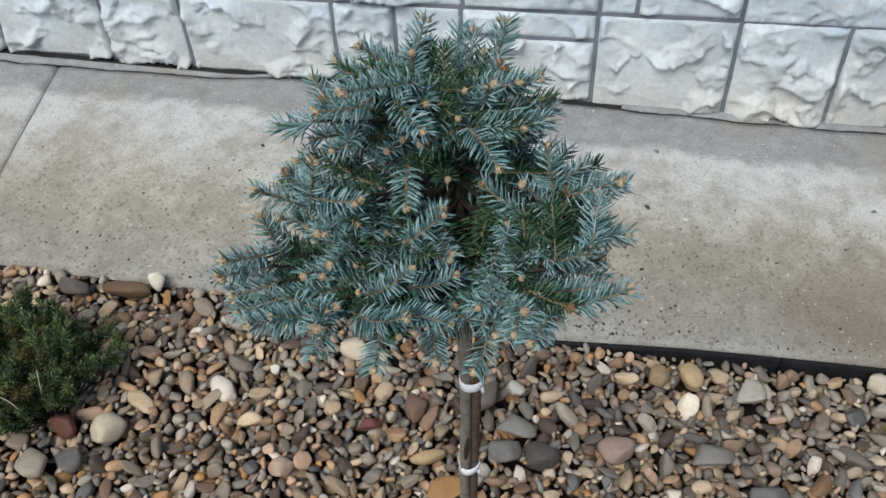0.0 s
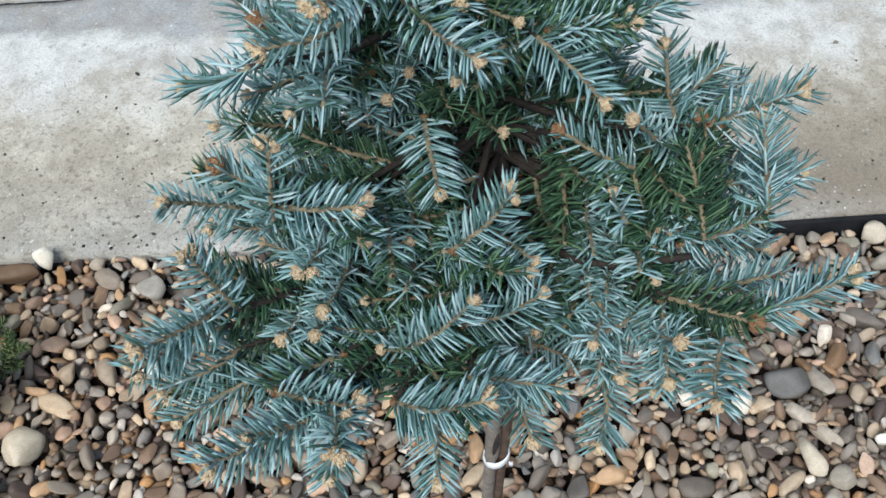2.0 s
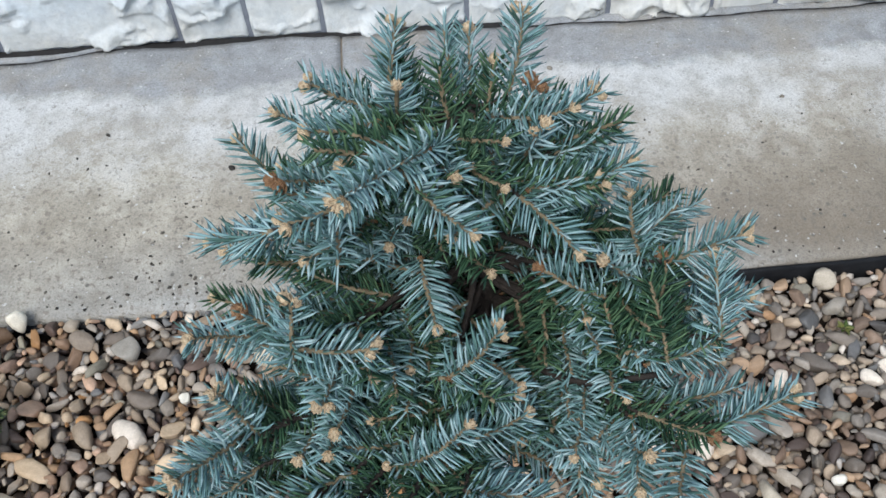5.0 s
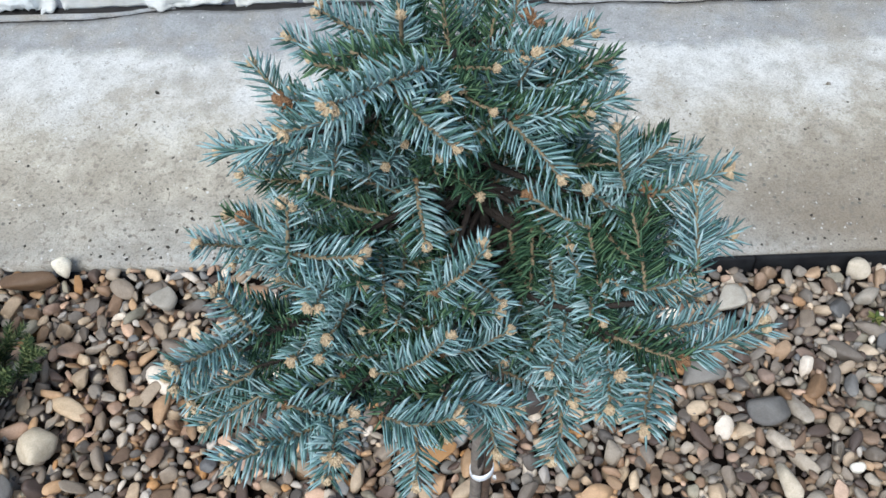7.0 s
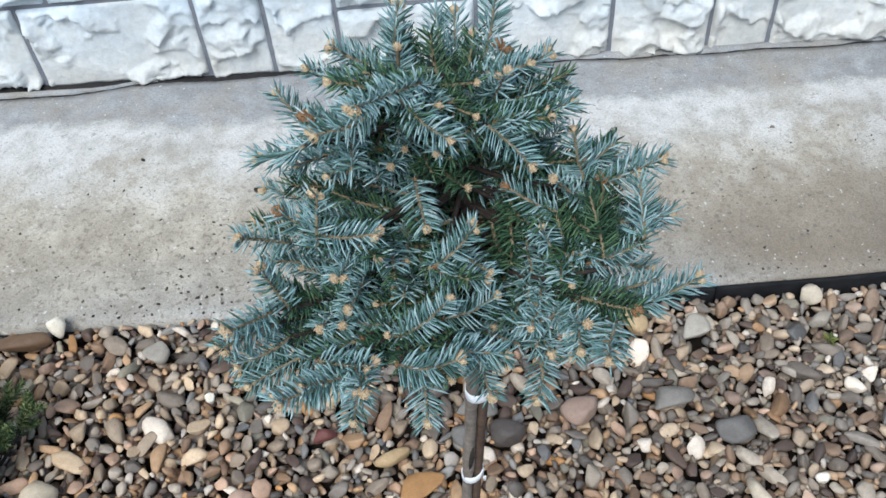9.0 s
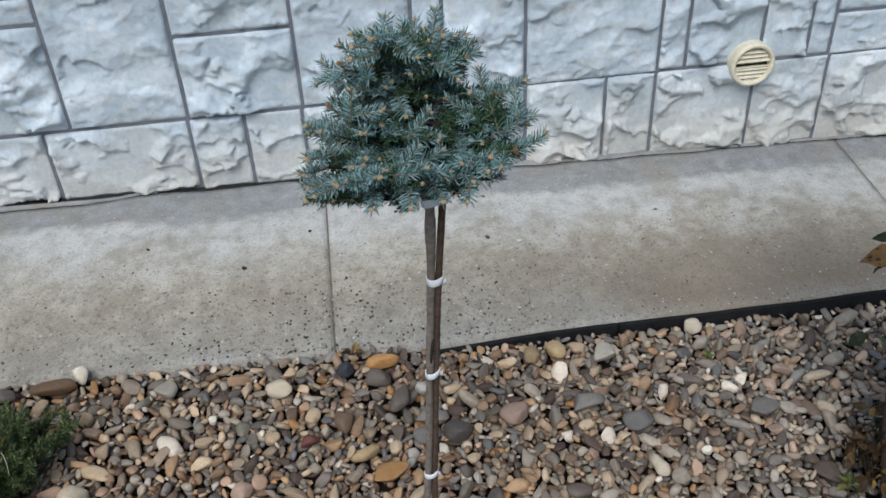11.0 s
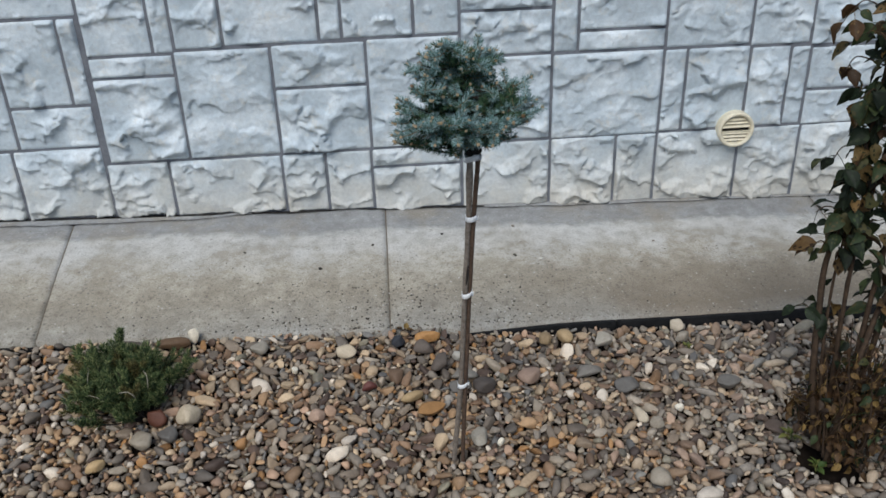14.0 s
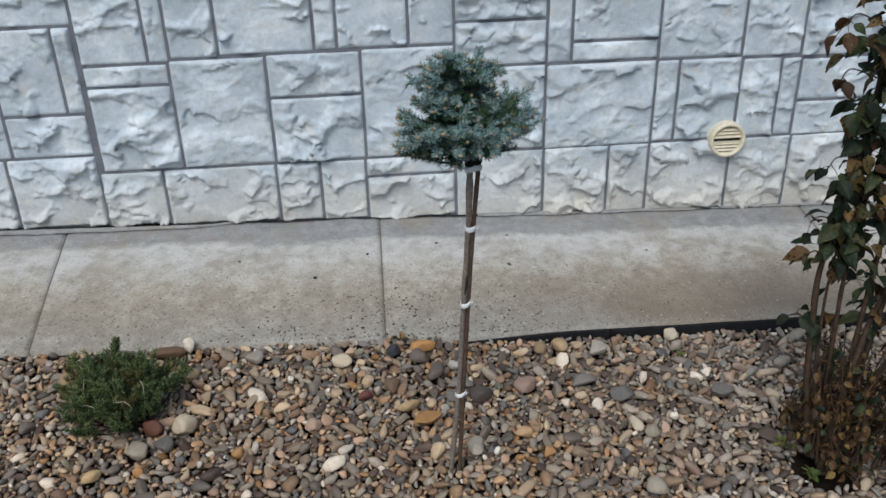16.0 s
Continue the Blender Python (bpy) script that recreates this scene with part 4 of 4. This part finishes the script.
# ---- low bush ----
def low_bush():
    at = Vector((-0.910, 0.272, -0.012))
    ob = root("dwarf_conifer", at, "low dark green dwarf conifer bush among the pebbles", "bush")
    rng = random.Random(8)
    for k in range(104):
        a = 2.39996 * k + rng.uniform(-0.3, 0.3)
        el = math.asin(min(0.93, 0.22 + 0.76 * (k + rng.random()) / 104))
        R = rng.uniform(0.62, 1.10) * (1 + 0.13 * math.sin(3 * a + 1) + 0.09 * math.sin(5 * a))
        tip = Vector((-0.066 + 0.166 * R * math.cos(el) * math.cos(a), 0.045 + 0.160 * R * math.cos(el) * math.sin(a), 0.175 * R * math.sin(el) + 0.045))
        foot = Vector((0.018 * math.cos(a), 0.018 * math.sin(a), 0.01))
        line = smooth_line([foot, foot.lerp(tip, 0.55) + Vector((0, 0, -0.014)), tip], 8)
        v, f = tube_data(line, [0.003 - 0.0018 * i / 8 for i in range(9)], 4)
        br = part("branch", mesh_of("branch", v, f, OLDTWIG), ob)
        v, f = needle_cloud(rng, line[5:], 52, 0.0195, 0.0013, 62, 32, 1.0)
        for _ in range(4):
            q = line[rng.choice((5, 6, 6, 7, 7))]
            t2 = q + ((tip - q).normalized() * 0.9 + Vector((rng.uniform(-1, 1), rng.uniform(-1, 1), rng.uniform(-0.2, 1.3)))).normalized() * rng.uniform(0.036, 0.060)
            v2, f2 = needle_cloud(rng, [q, q.lerp(t2, 0.5), t2], 44, 0.0180, 0.0013, 62, 30, 1.0)
            f += [tuple(i + len(v) for i in g) for g in f2]
            v += v2
        part("needles", mesh_of("needles", v, f, BUSHOLIVE if rng.random() < (0.45 if tip.x < -0.10 else 0.14) else BUSHGREEN), br)
        br.children[0]["kind"] = "stuff"
    for p, q in (((-0.155, -0.05, 0.135), (-0.075, -0.075, 0.125)), ((-0.035, -0.07, 0.15), (0.015, -0.09, 0.145)), ((0.03, -0.02, 0.185), (0.042, -0.05, 0.145)), ((-0.14, 0.03, 0.18), (-0.13, -0.03, 0.16))):
        tube("dead_twig", [p, (Vector(p) + Vector(q)) / 2 + Vector((0.006, -0.004, 0.014)), q], 0.0011, 0.0007, STRAW, ob, 6, 5, label="pale dead twig")


low_bush()


# ---- rose ----
def leaf_data(rng, at, way, size, droop=0.3):
    """A toothed, folded leaf blade with a slight thickness."""
    d = way.normalized()
    s = d.cross(Vector((0, 0, 1)))
    s = s.normalized() if s.length > 0.1 else Vector((1, 0, 0))
    s = (Matrix.Rotation(rng.uniform(-0.9, 0.9), 3, d) @ s)
    up = s.cross(d)
    v, f = [], []
    prof = [(0, 0.02), (0.12, 0.19), (0.3, 0.32), (0.5, 0.35), (0.7, 0.27), (0.87, 0.13), (1.0, 0.01)]
    for t, w in prof:
        c = at + d * size * t - up * size * droop * t * t
        for k in (-1, -0.5, 0, 0.5, 1):
            ww = w * (1 + 0.08 * rng.uniform(-1, 1)) * k
            v.append(c + s * size * ww + up * size * (0.45 * abs(ww) + 0.05 * rng.uniform(-1, 1)))
    n = len(v)
    v += [p - up * 0.0006 for p in v]
    for i in range(6):
        for k in range(4):
            q = (i * 5 + k, i * 5 + k + 1, i * 5 + k + 6, i * 5 + k + 5)
            f += [q, tuple(n + j for j in q[::-1])]
    return v, f


def rose():
    at = Vector((0.99, -0.06, -0.02))
    ob = root("rose_bush", at, "tall thin rose bush with dark leaves and dry brown foot", "bush")
    rng = random.Random(17)

    def cane(pts, r0, r1, leaves, dry=0.2, lo=0.32, size=0.062):
        line = smooth_line([Vector(p) - at for p in pts], 26)
        v, f = tube_data(line, [r0 + (r1 - r0) * i / 26 for i in range(27)], 6, 0.25)
        c = part("cane", mesh_of("cane", v, f, CANE), ob)
        for _ in range(leaves):
            s = rng.uniform(lo, 1.0) * 25
            p = line[int(s)].lerp(line[int(s) + 1], s % 1)
            out = Vector((rng.uniform(-1, 1), rng.uniform(-1, 1), rng.uniform(-1.1, 0.25)))
            q = p + out.normalized() * rng.uniform(0.008, 0.048)
            v, f = leaf_data(rng, q, out, size * rng.uniform(0.5, 1.25), rng.uniform(0.1, 0.8))
            stalk, sf = tube_data([p, p.lerp(q, 0.5) + Vector((0, 0, 0.003)), q], [0.0012, 0.001, 0.0008], 4)
            f += [tuple(i + len(v) for i in g) for g in sf]
            part("leaf", mesh_of("leaf", list(v) + list(stalk), f, DRYLEAF if rng.random() < dry else ROSELEAF), c)

    cane([(0.985, -0.06, -0.03), (0.975, 0.0, 0.15), (0.985, 0.06, 0.34), (1.000, 0.10, 0.48), (1.03, 0.11, 0.62), (1.06, 0.12, 0.85), (1.07, 0.13, 1.08), (1.06, 0.13, 1.42)], 0.0105, 0.004, 160, 0.14, 0.50, 0.054)
    cane([(1.03, -0.02, -0.03), (1.05, 0.05, 0.28), (1.075, 0.10, 0.52), (1.11, 0.12, 0.80), (1.13, 0.13, 1.1), (1.12, 0.13, 1.45)], 0.0075, 0.004, 118, 0.22, 0.42, 0.052)
    cane([(1.08, 0.0, -0.03), (1.13, 0.07, 0.30), (1.17, 0.12, 0.58), (1.17, 0.14, 0.90), (1.20, 0.14, 1.38)], 0.009, 0.004, 80, 0.26, 0.36, 0.050)
    cane([(1.12, 0.04, -0.03), (1.20, 0.10, 0.30), (1.25, 0.15, 0.60), (1.25, 0.16, 0.95), (1.26, 0.16, 1.40)], 0.009, 0.004, 52, 0.26, 0.36, 0.050)
    cane([(0.993, -0.115, -0.03), (1.035, -0.06, 0.10), (1.10, 0.01, 0.22), (1.165, 0.08, 0.31), (1.22, 0.12, 0.40), (1.28, 0.14, 0.62)], 0.012, 0.005, 18, 0.5, 0.6, 0.05)
    cane([(1.06, -0.08, -0.03), (1.13, -0.02, 0.12), (1.21, 0.03, 0.22), (1.30, 0.06, 0.34)], 0.008, 0.004, 14, 0.7, 0.4, 0.04)
    cane([(1.01, -0.04, -0.03), (1.00, 0.02, 0.20), (1.02, 0.08, 0.40), (1.05, 0.12, 0.58)], 0.006, 0.003, 8, 0.6, 0.5, 0.045)
    # leaves that hang out toward the walk and the spruce
    cane([(0.980, 0.06, 0.32), (0.955, 0.08, 0.355), (0.930, 0.09, 0.345)], 0.0022, 0.0012, 4, 0.0, 0.6, 0.042)
    cane([(1.00, 0.10, 0.50), (0.97, 0.09, 0.545), (0.935, 0.08, 0.53)], 0.0022, 0.0012, 3, 0.3, 0.7, 0.038)
    cane([(1.03, 0.11, 0.62), (0.97, 0.10, 0.64), (0.945, 0.10, 0.625)], 0.0022, 0.0012, 2, 0.4, 0.85, 0.042)
    cane([(1.05, 0.12, 0.80), (0.99, 0.11, 0.80), (0.965, 0.10, 0.775)], 0.0022, 0.0012, 3, 0.5, 0.8, 0.046)
    cane([(1.06, 0.12, 1.0), (0.98, 0.11, 1.03), (0.95, 0.10, 1.0)], 0.0022, 0.0012, 3, 0.2, 0.7, 0.055)
    cane([(1.06, 0.13, 1.12), (0.98, 0.12, 1.16), (0.945, 0.11, 1.14)], 0.0022, 0.0012, 4, 0.6, 0.7, 0.055)
    cane([(1.06, 0.13, 1.22), (1.01, 0.12, 1.27), (0.96, 0.11, 1.25)], 0.0022, 0.0012, 7, 0.4, 0.3, 0.062)
    cane([(1.06, 0.13, 1.08), (1.02, 0.11, 1.11), (0.98, 0.09, 1.09)], 0.0022, 0.0012, 7, 0.1, 0.3, 0.062)
    cane([(1.06, 0.12, 0.92), (1.03, 0.10, 0.95), (0.995, 0.09, 0.93)], 0.0022, 0.0012, 6, 0.2, 0.3, 0.058)
    # dry tangle at the foot
    for k in range(84):
        a, h = rng.uniform(0, 6.2832), rng.uniform(0.06, 0.36)
        b = Vector((0.985 + 0.20 * rng.random() ** 1.5, -0.06 + rng.uniform(-0.08, 0.09), -0.03))
        e = b + Vector((0.075 * math.cos(a) + 0.26 * h, 0.11 * math.sin(a) + 0.2 * h, h))
        cane([b, b.lerp(e, 0.5) + Vector((0.01, 0, 0.02)), e], 0.0045, 0.0012, 10, 0.8, 0.25, 0.027)


rose()


# ---- small weeds ----
def weed(x, y, size, leaves, label, seed, mat=None):
    at = Vector((x, y, bed_z(x, y)))
    ob = root("weed", at, label, "weed", "weeds in the pebbles")
    rng = random.Random(seed)
    for k in range(leaves):
        a = 2.4 * k + rng.uniform(-0.3, 0.3)
        way = Vector((math.cos(a), math.sin(a), rng.uniform(0.4, 1.6)))
        v, f = leaf_data(rng, Vector((0, 0, 0.012)) + way.normalized() * size * 0.3, way, size, 0.4)
        st, sf = tube_data([Vector((0, 0, -0.02)), Vector((0, 0, 0.0)), Vector((0, 0, 0.012)) + way.normalized() * size * 0.32], [0.001, 0.001, 0.0007], 4)
        f += [tuple(i + len(v) for i in g) for g in sf]
        part("leaf", mesh_of("leaf", list(v) + list(st), f, mat or WEED), ob)


weed(0.968, -0.115, 0.026, 7, "small bright green weed at the foot of the rose", 1)
weed(0.952, 0.02, 0.028, 6, "yellow-green weed beside the rose", 2)
weed(0.800, 0.475, 0.016, 6, "tiny yellow-green sprout between pebbles", 3)
weed(-0.128, 0.600, 0.026, 5, "small dry brown sprout at the edge of the walk", 4, DRYLEAF)


# ---- pebbles ----
def pebble_shape(seed, sub):
    """A river stone: a rounded, uneven body worn flat on a few sides."""
    rng = random.Random(seed)
    bm = bmesh.new()
    bmesh.ops.create_icosphere(bm, subdivisions=sub, radius=1)
    e = rng.uniform(0.78, 1.0)
    off = Vector((seed * 7.3, seed * 1.7, 0))
    wedge, skew = rng.uniform(-0.32, 0.32), rng.uniform(-0.3, 0.3)
    cut = [(Vector((rng.uniform(-1, 1), rng.uniform(-1, 1), rng.uniform(-0.4, 0.5))).normalized(), rng.uniform(0.48, 0.85), rng.uniform(0.7, 0.95)) for _ in range(8)]
    for v in bm.verts:
        c = v.co
        c.x, c.y, c.z = (math.copysign(abs(t) ** e, t) for t in c)
        c *= 1 + 0.24 * noise.noise(c * 0.9 + off) + 0.05 * noise.noise(c * 2.6 + off)
        c.y *= 1 + wedge * c.x
        c.x += skew * c.y * 0.5
        for nrm, lim, hard in cut:
            over = c.dot(nrm) - lim
            if over > 0:
                c -= nrm * over * hard
    co = np.array([v.co[:] for v in bm.verts])
    bm.verts.index_update()
    tri = np.array([[v.index for v in f.verts] for f in bm.faces])
    bm.free()
    return co, tri


FINE = [pebble_shape(i, 3) for i in range(14)]
PLAIN = [pebble_shape(i, 2) for i in range(14)]


def shape_mesh(name, shape, mat):
    return mesh_of(name, shape[0].tolist(), shape[1].tolist(), mat)


taken = {}


def free_spot(x, y, r, slack):
    cx, cy = int(x // 0.08), int(y // 0.08)
    for i in range(cx - 1, cx + 2):
        for j in range(cy - 1, cy + 2):
            for px, py, pr in taken.get((i, j), ()):
                if (px - x) ** 2 + (py - y) ** 2 < (slack * (pr + r)) ** 2:
                    return False
    return True


def occupy(x, y, r):
    taken.setdefault((int(x // 0.08), int(y // 0.08)), []).append((x, y, r))


def stone(x, y, length, width, thick, turn, colour, name="pebble", shape=0, tip=0.0):
    """A single stone that stands out in the bed by its size or colour."""
    me = shape_mesh(name, FINE[shape], colour)
    ob = part(name, me, GROUND)
    ob.matrix_basis = Matrix.LocRotScale((x, y, bed_z(x, y) + thick * 0.42), Euler((radians(tip), 0, radians(turn))), Vector((length * 0.45, width * 0.45, thick / 2)))
    occupy(x, y, (length + width) / 4 * 0.95)


def special_stones():
    tone = {k: pebble_mat("pebble_" + k, c) for k, c in dict(white=(0.70, 0.67, 0.60), red=(0.13, 0.045, 0.04), slate=(0.195, 0.185, 0.175), rust=(0.40, 0.22, 0.09), brown=(0.13, 0.083, 0.052),
            blueblack=(0.07, 0.075, 0.09), grey=(0.32, 0.30, 0.27), tan=(0.45, 0.33, 0.19), beige=(0.44, 0.385, 0.31), pink=(0.52, 0.37, 0.29), dusk=(0.125, 0.105, 0.095), brick=(0.09, 0.036, 0.024)).items()}
    stone(-0.820, 0.628, 0.046, 0.036, 0.066, 20, tone["white"], shape=0)
    stone(-0.248, 0.324, 0.052, 0.044, 0.035, 30, tone["red"], shape=2)
    stone(0.543, 0.284, 0.088, 0.074, 0.045, 10, tone["slate"], shape=3)
    stone(-0.047, 0.560, 0.100, 0.042, 0.036, 5, tone["rust"], shape=4)
    stone(-0.070, 0.506, 0.100, 0.062, 0.045, -8, tone["dusk"], shape=5)
    stone(-0.150, 0.543, 0.058, 0.050, 0.040, 40, tone["blueblack"], shape=6)
    stone(-0.075, 0.200, 0.120, 0.060, 0.032, 14, tone["rust"], shape=7)
    stone(-0.115, 0.267, 0.085, 0.036, 0.030, 12, tone["tan"], shape=8)
    stone(-0.882, 0.598, 0.125, 0.050, 0.040, 6, tone["brown"], shape=9)
    stone(-1.015, 0.595, 0.100, 0.055, 0.040, -10, tone["dusk"], shape=3)
    stone(-0.402, 0.204, 0.064, 0.056, 0.034, 0, tone["pink"], shape=10)
    stone(0.529, 0.524, 0.082, 0.066, 0.040, 60, tone["grey"], shape=11)
    stone(0.801, 0.596, 0.062, 0.055, 0.045, 0, tone["beige"], shape=12)
    stone(0.805, 0.531, 0.060, 0.052, 0.040, 20, tone["beige"], shape=13)
    stone(0.406, 0.552, 0.058, 0.068, 0.046, 20, tone["tan"], shape=0)
    stone(0.341, 0.533, 0.058, 0.056, 0.040, 70, tone["tan"], shape=1)
    stone(0.441, 0.359, 0.096, 0.078, 0.038, 30, tone["slate"], shape=2)
    stone(0.261, 0.341, 0.086, 0.070, 0.040, 35, tone["pink"], shape=4)
    stone(0.546, 0.149, 0.056, 0.090, 0.035, 15, tone["beige"], shape=5)
    stone(0.587, 0.103, 0.056, 0.050, 0.035, 15, tone["beige"], shape=6)
    stone(0.857, 0.275, 0.105, 0.060, 0.040, -6, tone["slate"], shape=7)
    stone(1.129, 0.419, 0.075, 0.050, 0.035, 0, tone["beige"], shape=8)
    stone(-0.890, 0.133, 0.068, 0.084, 0.040, -20, tone["beige"], shape=9)
    stone(-0.778, 0.237, 0.090, 0.092, 0.050, 0, tone["beige"], shape=10)
    stone(-0.822, 0.155, 0.072, 0.066, 0.040, 15, tone["slate"], shape=11)
    stone(-0.865, 0.225, 0.075, 0.060, 0.050, 0, tone["brick"], shape=12)
    stone(-0.993, 0.046, 0.066, 0.050, 0.034, 30, tone["tan"], shape=13)
    stone(0.033, 0.454, 0.056, 0.036, 0.030, -35, tone["white"], shape=1)
    stone(0.050, 0.361, 0.088, 0.078, 0.034, 10, tone["grey"], shape=2)
    stone(0.030, 0.309, 0.080, 0.066, 0.034, 10, tone["slate"], shape=3)
    stone(0.111, 0.298, 0.080, 0.068, 0.040, 10, tone["dusk"], shape=4)
    stone(0.532, -0.112, 0.098, 0.080, 0.040, -10, tone["beige"], shape=5)
    stone(0.060, 0.070, 0.060, 0.090, 0.034, -10, tone["grey"], shape=6)
    stone(-0.480, 0.429, 0.030, 0.025, 0.026, 50, tone["white"], shape=7)
    stone(0.121, 0.044, 0.026, 0.022, 0.025, 10, tone["white"], shape=8)
    stone(0.676, 0.166, 0.030, 0.026, 0.026, 10, tone["white"], shape=9)
    stone(-1.161, 0.466, 0.100, 0.085, 0.060, 10, tone["tan"], shape=10)
    stone(-0.600, 0.544, 0.075, 0.060, 0.040, 10, tone["grey"], shape=11)
    stone(-0.321, 0.504, 0.085, 0.066, 0.040, 10, tone["beige"], shape=12)
    stone(-0.020, 0.428, 0.095, 0.078, 0.040, 60, tone["dusk"], shape=13)


special_stones()


def walk_grit(pavement_ob):
    """Loose crumbs and chips lying on the worn concrete."""
    rng = random.Random(31)
    crumbs = [(-0.415, 0.98, 0.007), (0.335, 1.22, 0.007), (0.345, 1.11, 0.006), (0.405, 0.99, 0.008), (0.31, 1.02, 0.006), (-0.22, 1.12, 0.006), (0.43, 0.97, 0.005), (0.05, 1.18, 0.006), (0.86, 1.08, 0.006), (-0.70, 1.10, 0.005)]
    for _ in range(420):
        x = rng.gauss(-0.12, 0.34)
        crumbs.append((x, edge_y(x) + 0.012 + 0.26 * rng.random() ** 1.7, rng.uniform(0.0016, 0.0042)))
    for _ in range(260):
        x = rng.uniform(-1.3, 1.4)
        crumbs.append((x, edge_y(x) + 0.012 + 0.42 * rng.random() ** 1.5, rng.uniform(0.0014, 0.0032)))
    v, f, start = [], [], 0
    for k, (x, y, r) in enumerate(crumbs):
        co, tri = PLAIN[k % 14]
        m = np.array(Matrix.LocRotScale((x, y, walk_z(x, y) + r * 0.25), Euler((0, 0, rng.uniform(0, 6.28))), Vector((r * rng.uniform(1, 1.5), r, r * 0.6))))
        v.append(co @ m[:3, :3].T + m[:3, 3])
        f.append(tri + start)
        start += len(co)
    me = mesh_of("grit", np.concatenate(v).tolist(), np.concatenate(f).tolist(), GRIT)
    part("grit", me, pavement_ob)["kind"] = "stuff"


walk_grit(PAVEMENT)


def pebble_bed():
    rng = random.Random(3)
    taken_by_stem = [(-0.004, 0.0, 0.018), (1.025, -0.075, 0.095)]
    for x, y, r in taken_by_stem:
        occupy(x, y, r)
    spots = []
    for lo, hi, tries, slack in ((0.021, 0.029, 80, 1.0), (0.0158, 0.0215, 850, 0.97), (0.0115, 0.0168, 9000, 0.93), (0.0080, 0.0115, 34000, 0.88), (0.0050, 0.0080, 50000, 0.86)):
        for _ in range(tries):
            x, y, r = rng.uniform(-1.75, 1.6), rng.uniform(-0.42, 0.70), rng.uniform(lo, hi)
            if y > edge_y(x) - (0.02 if x > 0.0 else 0.006) - r * 0.5 or not free_spot(x, y, r, slack):
                continue
            occupy(x, y, r)
            spots.append((x, y, r, 0.0))
    for i in range(120):
        for j in range(40):
            x, y = -1.75 + i * 0.028 + rng.uniform(-0.01, 0.01), -0.42 + j * 0.028 + rng.uniform(-0.01, 0.01)
            if y < edge_y(x) - 0.025 and math.hypot(x - 1.025, y + 0.075) > 0.088:
                spots.append((x, y, rng.uniform(0.011, 0.018), -0.021))
    # coarser cover for the rest of the bed
    for i in range(100):
        for j in range(36):
            x, y = -2.9 + i * 0.058 + rng.uniform(-0.02, 0.02), -1.5 + j * 0.058 + rng.uniform(-0.02, 0.02)
            if y < edge_y(x) - 0.03 and not (-1.72 < x < 1.57 and y > -0.40):
                spots.append((x, y, rng.uniform(0.017, 0.034), -0.004))
    near = sorted((s for s in spots if s[3] == 0 and s[2] > 0.011), key=lambda s: abs(s[0] - 0.05) * 0.8 + abs(s[1] - 0.32))[:250]
    chosen = set(near)
    meshes = [shape_mesh("pebble", s, PEBBLES) for s in FINE]
    rest_v, rest_f, start = [], [], 0
    for s in spots:
        x, y, r, sink = s
        k = rng.randrange(14)
        stretch = rng.uniform(1.0, 1.75)
        scale = Vector((r * 1.10 * stretch, r * 1.06 / stretch ** 0.35, min(0.016, r * rng.uniform(0.42, 0.80))))
        m = Matrix.LocRotScale((x, y, bed_z(x, y) + sink + rng.uniform(-0.005, 0.006)), Euler((rng.gauss(0, 0.46), rng.gauss(0, 0.46), rng.uniform(0, 6.28))), scale)
        if s in chosen:
            part("pebble", meshes[k], GROUND).matrix_basis = m
            continue
        co, tri = (FINE if r > 0.0125 and sink == 0 and y > 0.0 and -1.0 < x < 1.0 else PLAIN)[k]
        a = np.array(m)
        rest_v.append(co @ a[:3, :3].T + a[:3, 3])
        rest_f.append(tri + start)
        start += len(co)
    v, f = np.concatenate(rest_v), np.concatenate(rest_f)
    me = bpy.data.meshes.new("pebbles")
    me.vertices.add(len(v))
    me.vertices.foreach_set("co", v.ravel())
    me.loops.add(f.size)
    me.loops.foreach_set("vertex_index", f.ravel())
    me.polygons.add(len(f))
    me.polygons.foreach_set("loop_start", np.arange(0, f.size, 3))
    me.polygons.foreach_set("use_smooth", np.ones(len(f), bool))
    me.update(calc_edges=True)
    me.materials.append(PEBBLES)
    part("pebbles", me, GROUND)["kind"] = "stuff"


pebble_bed()
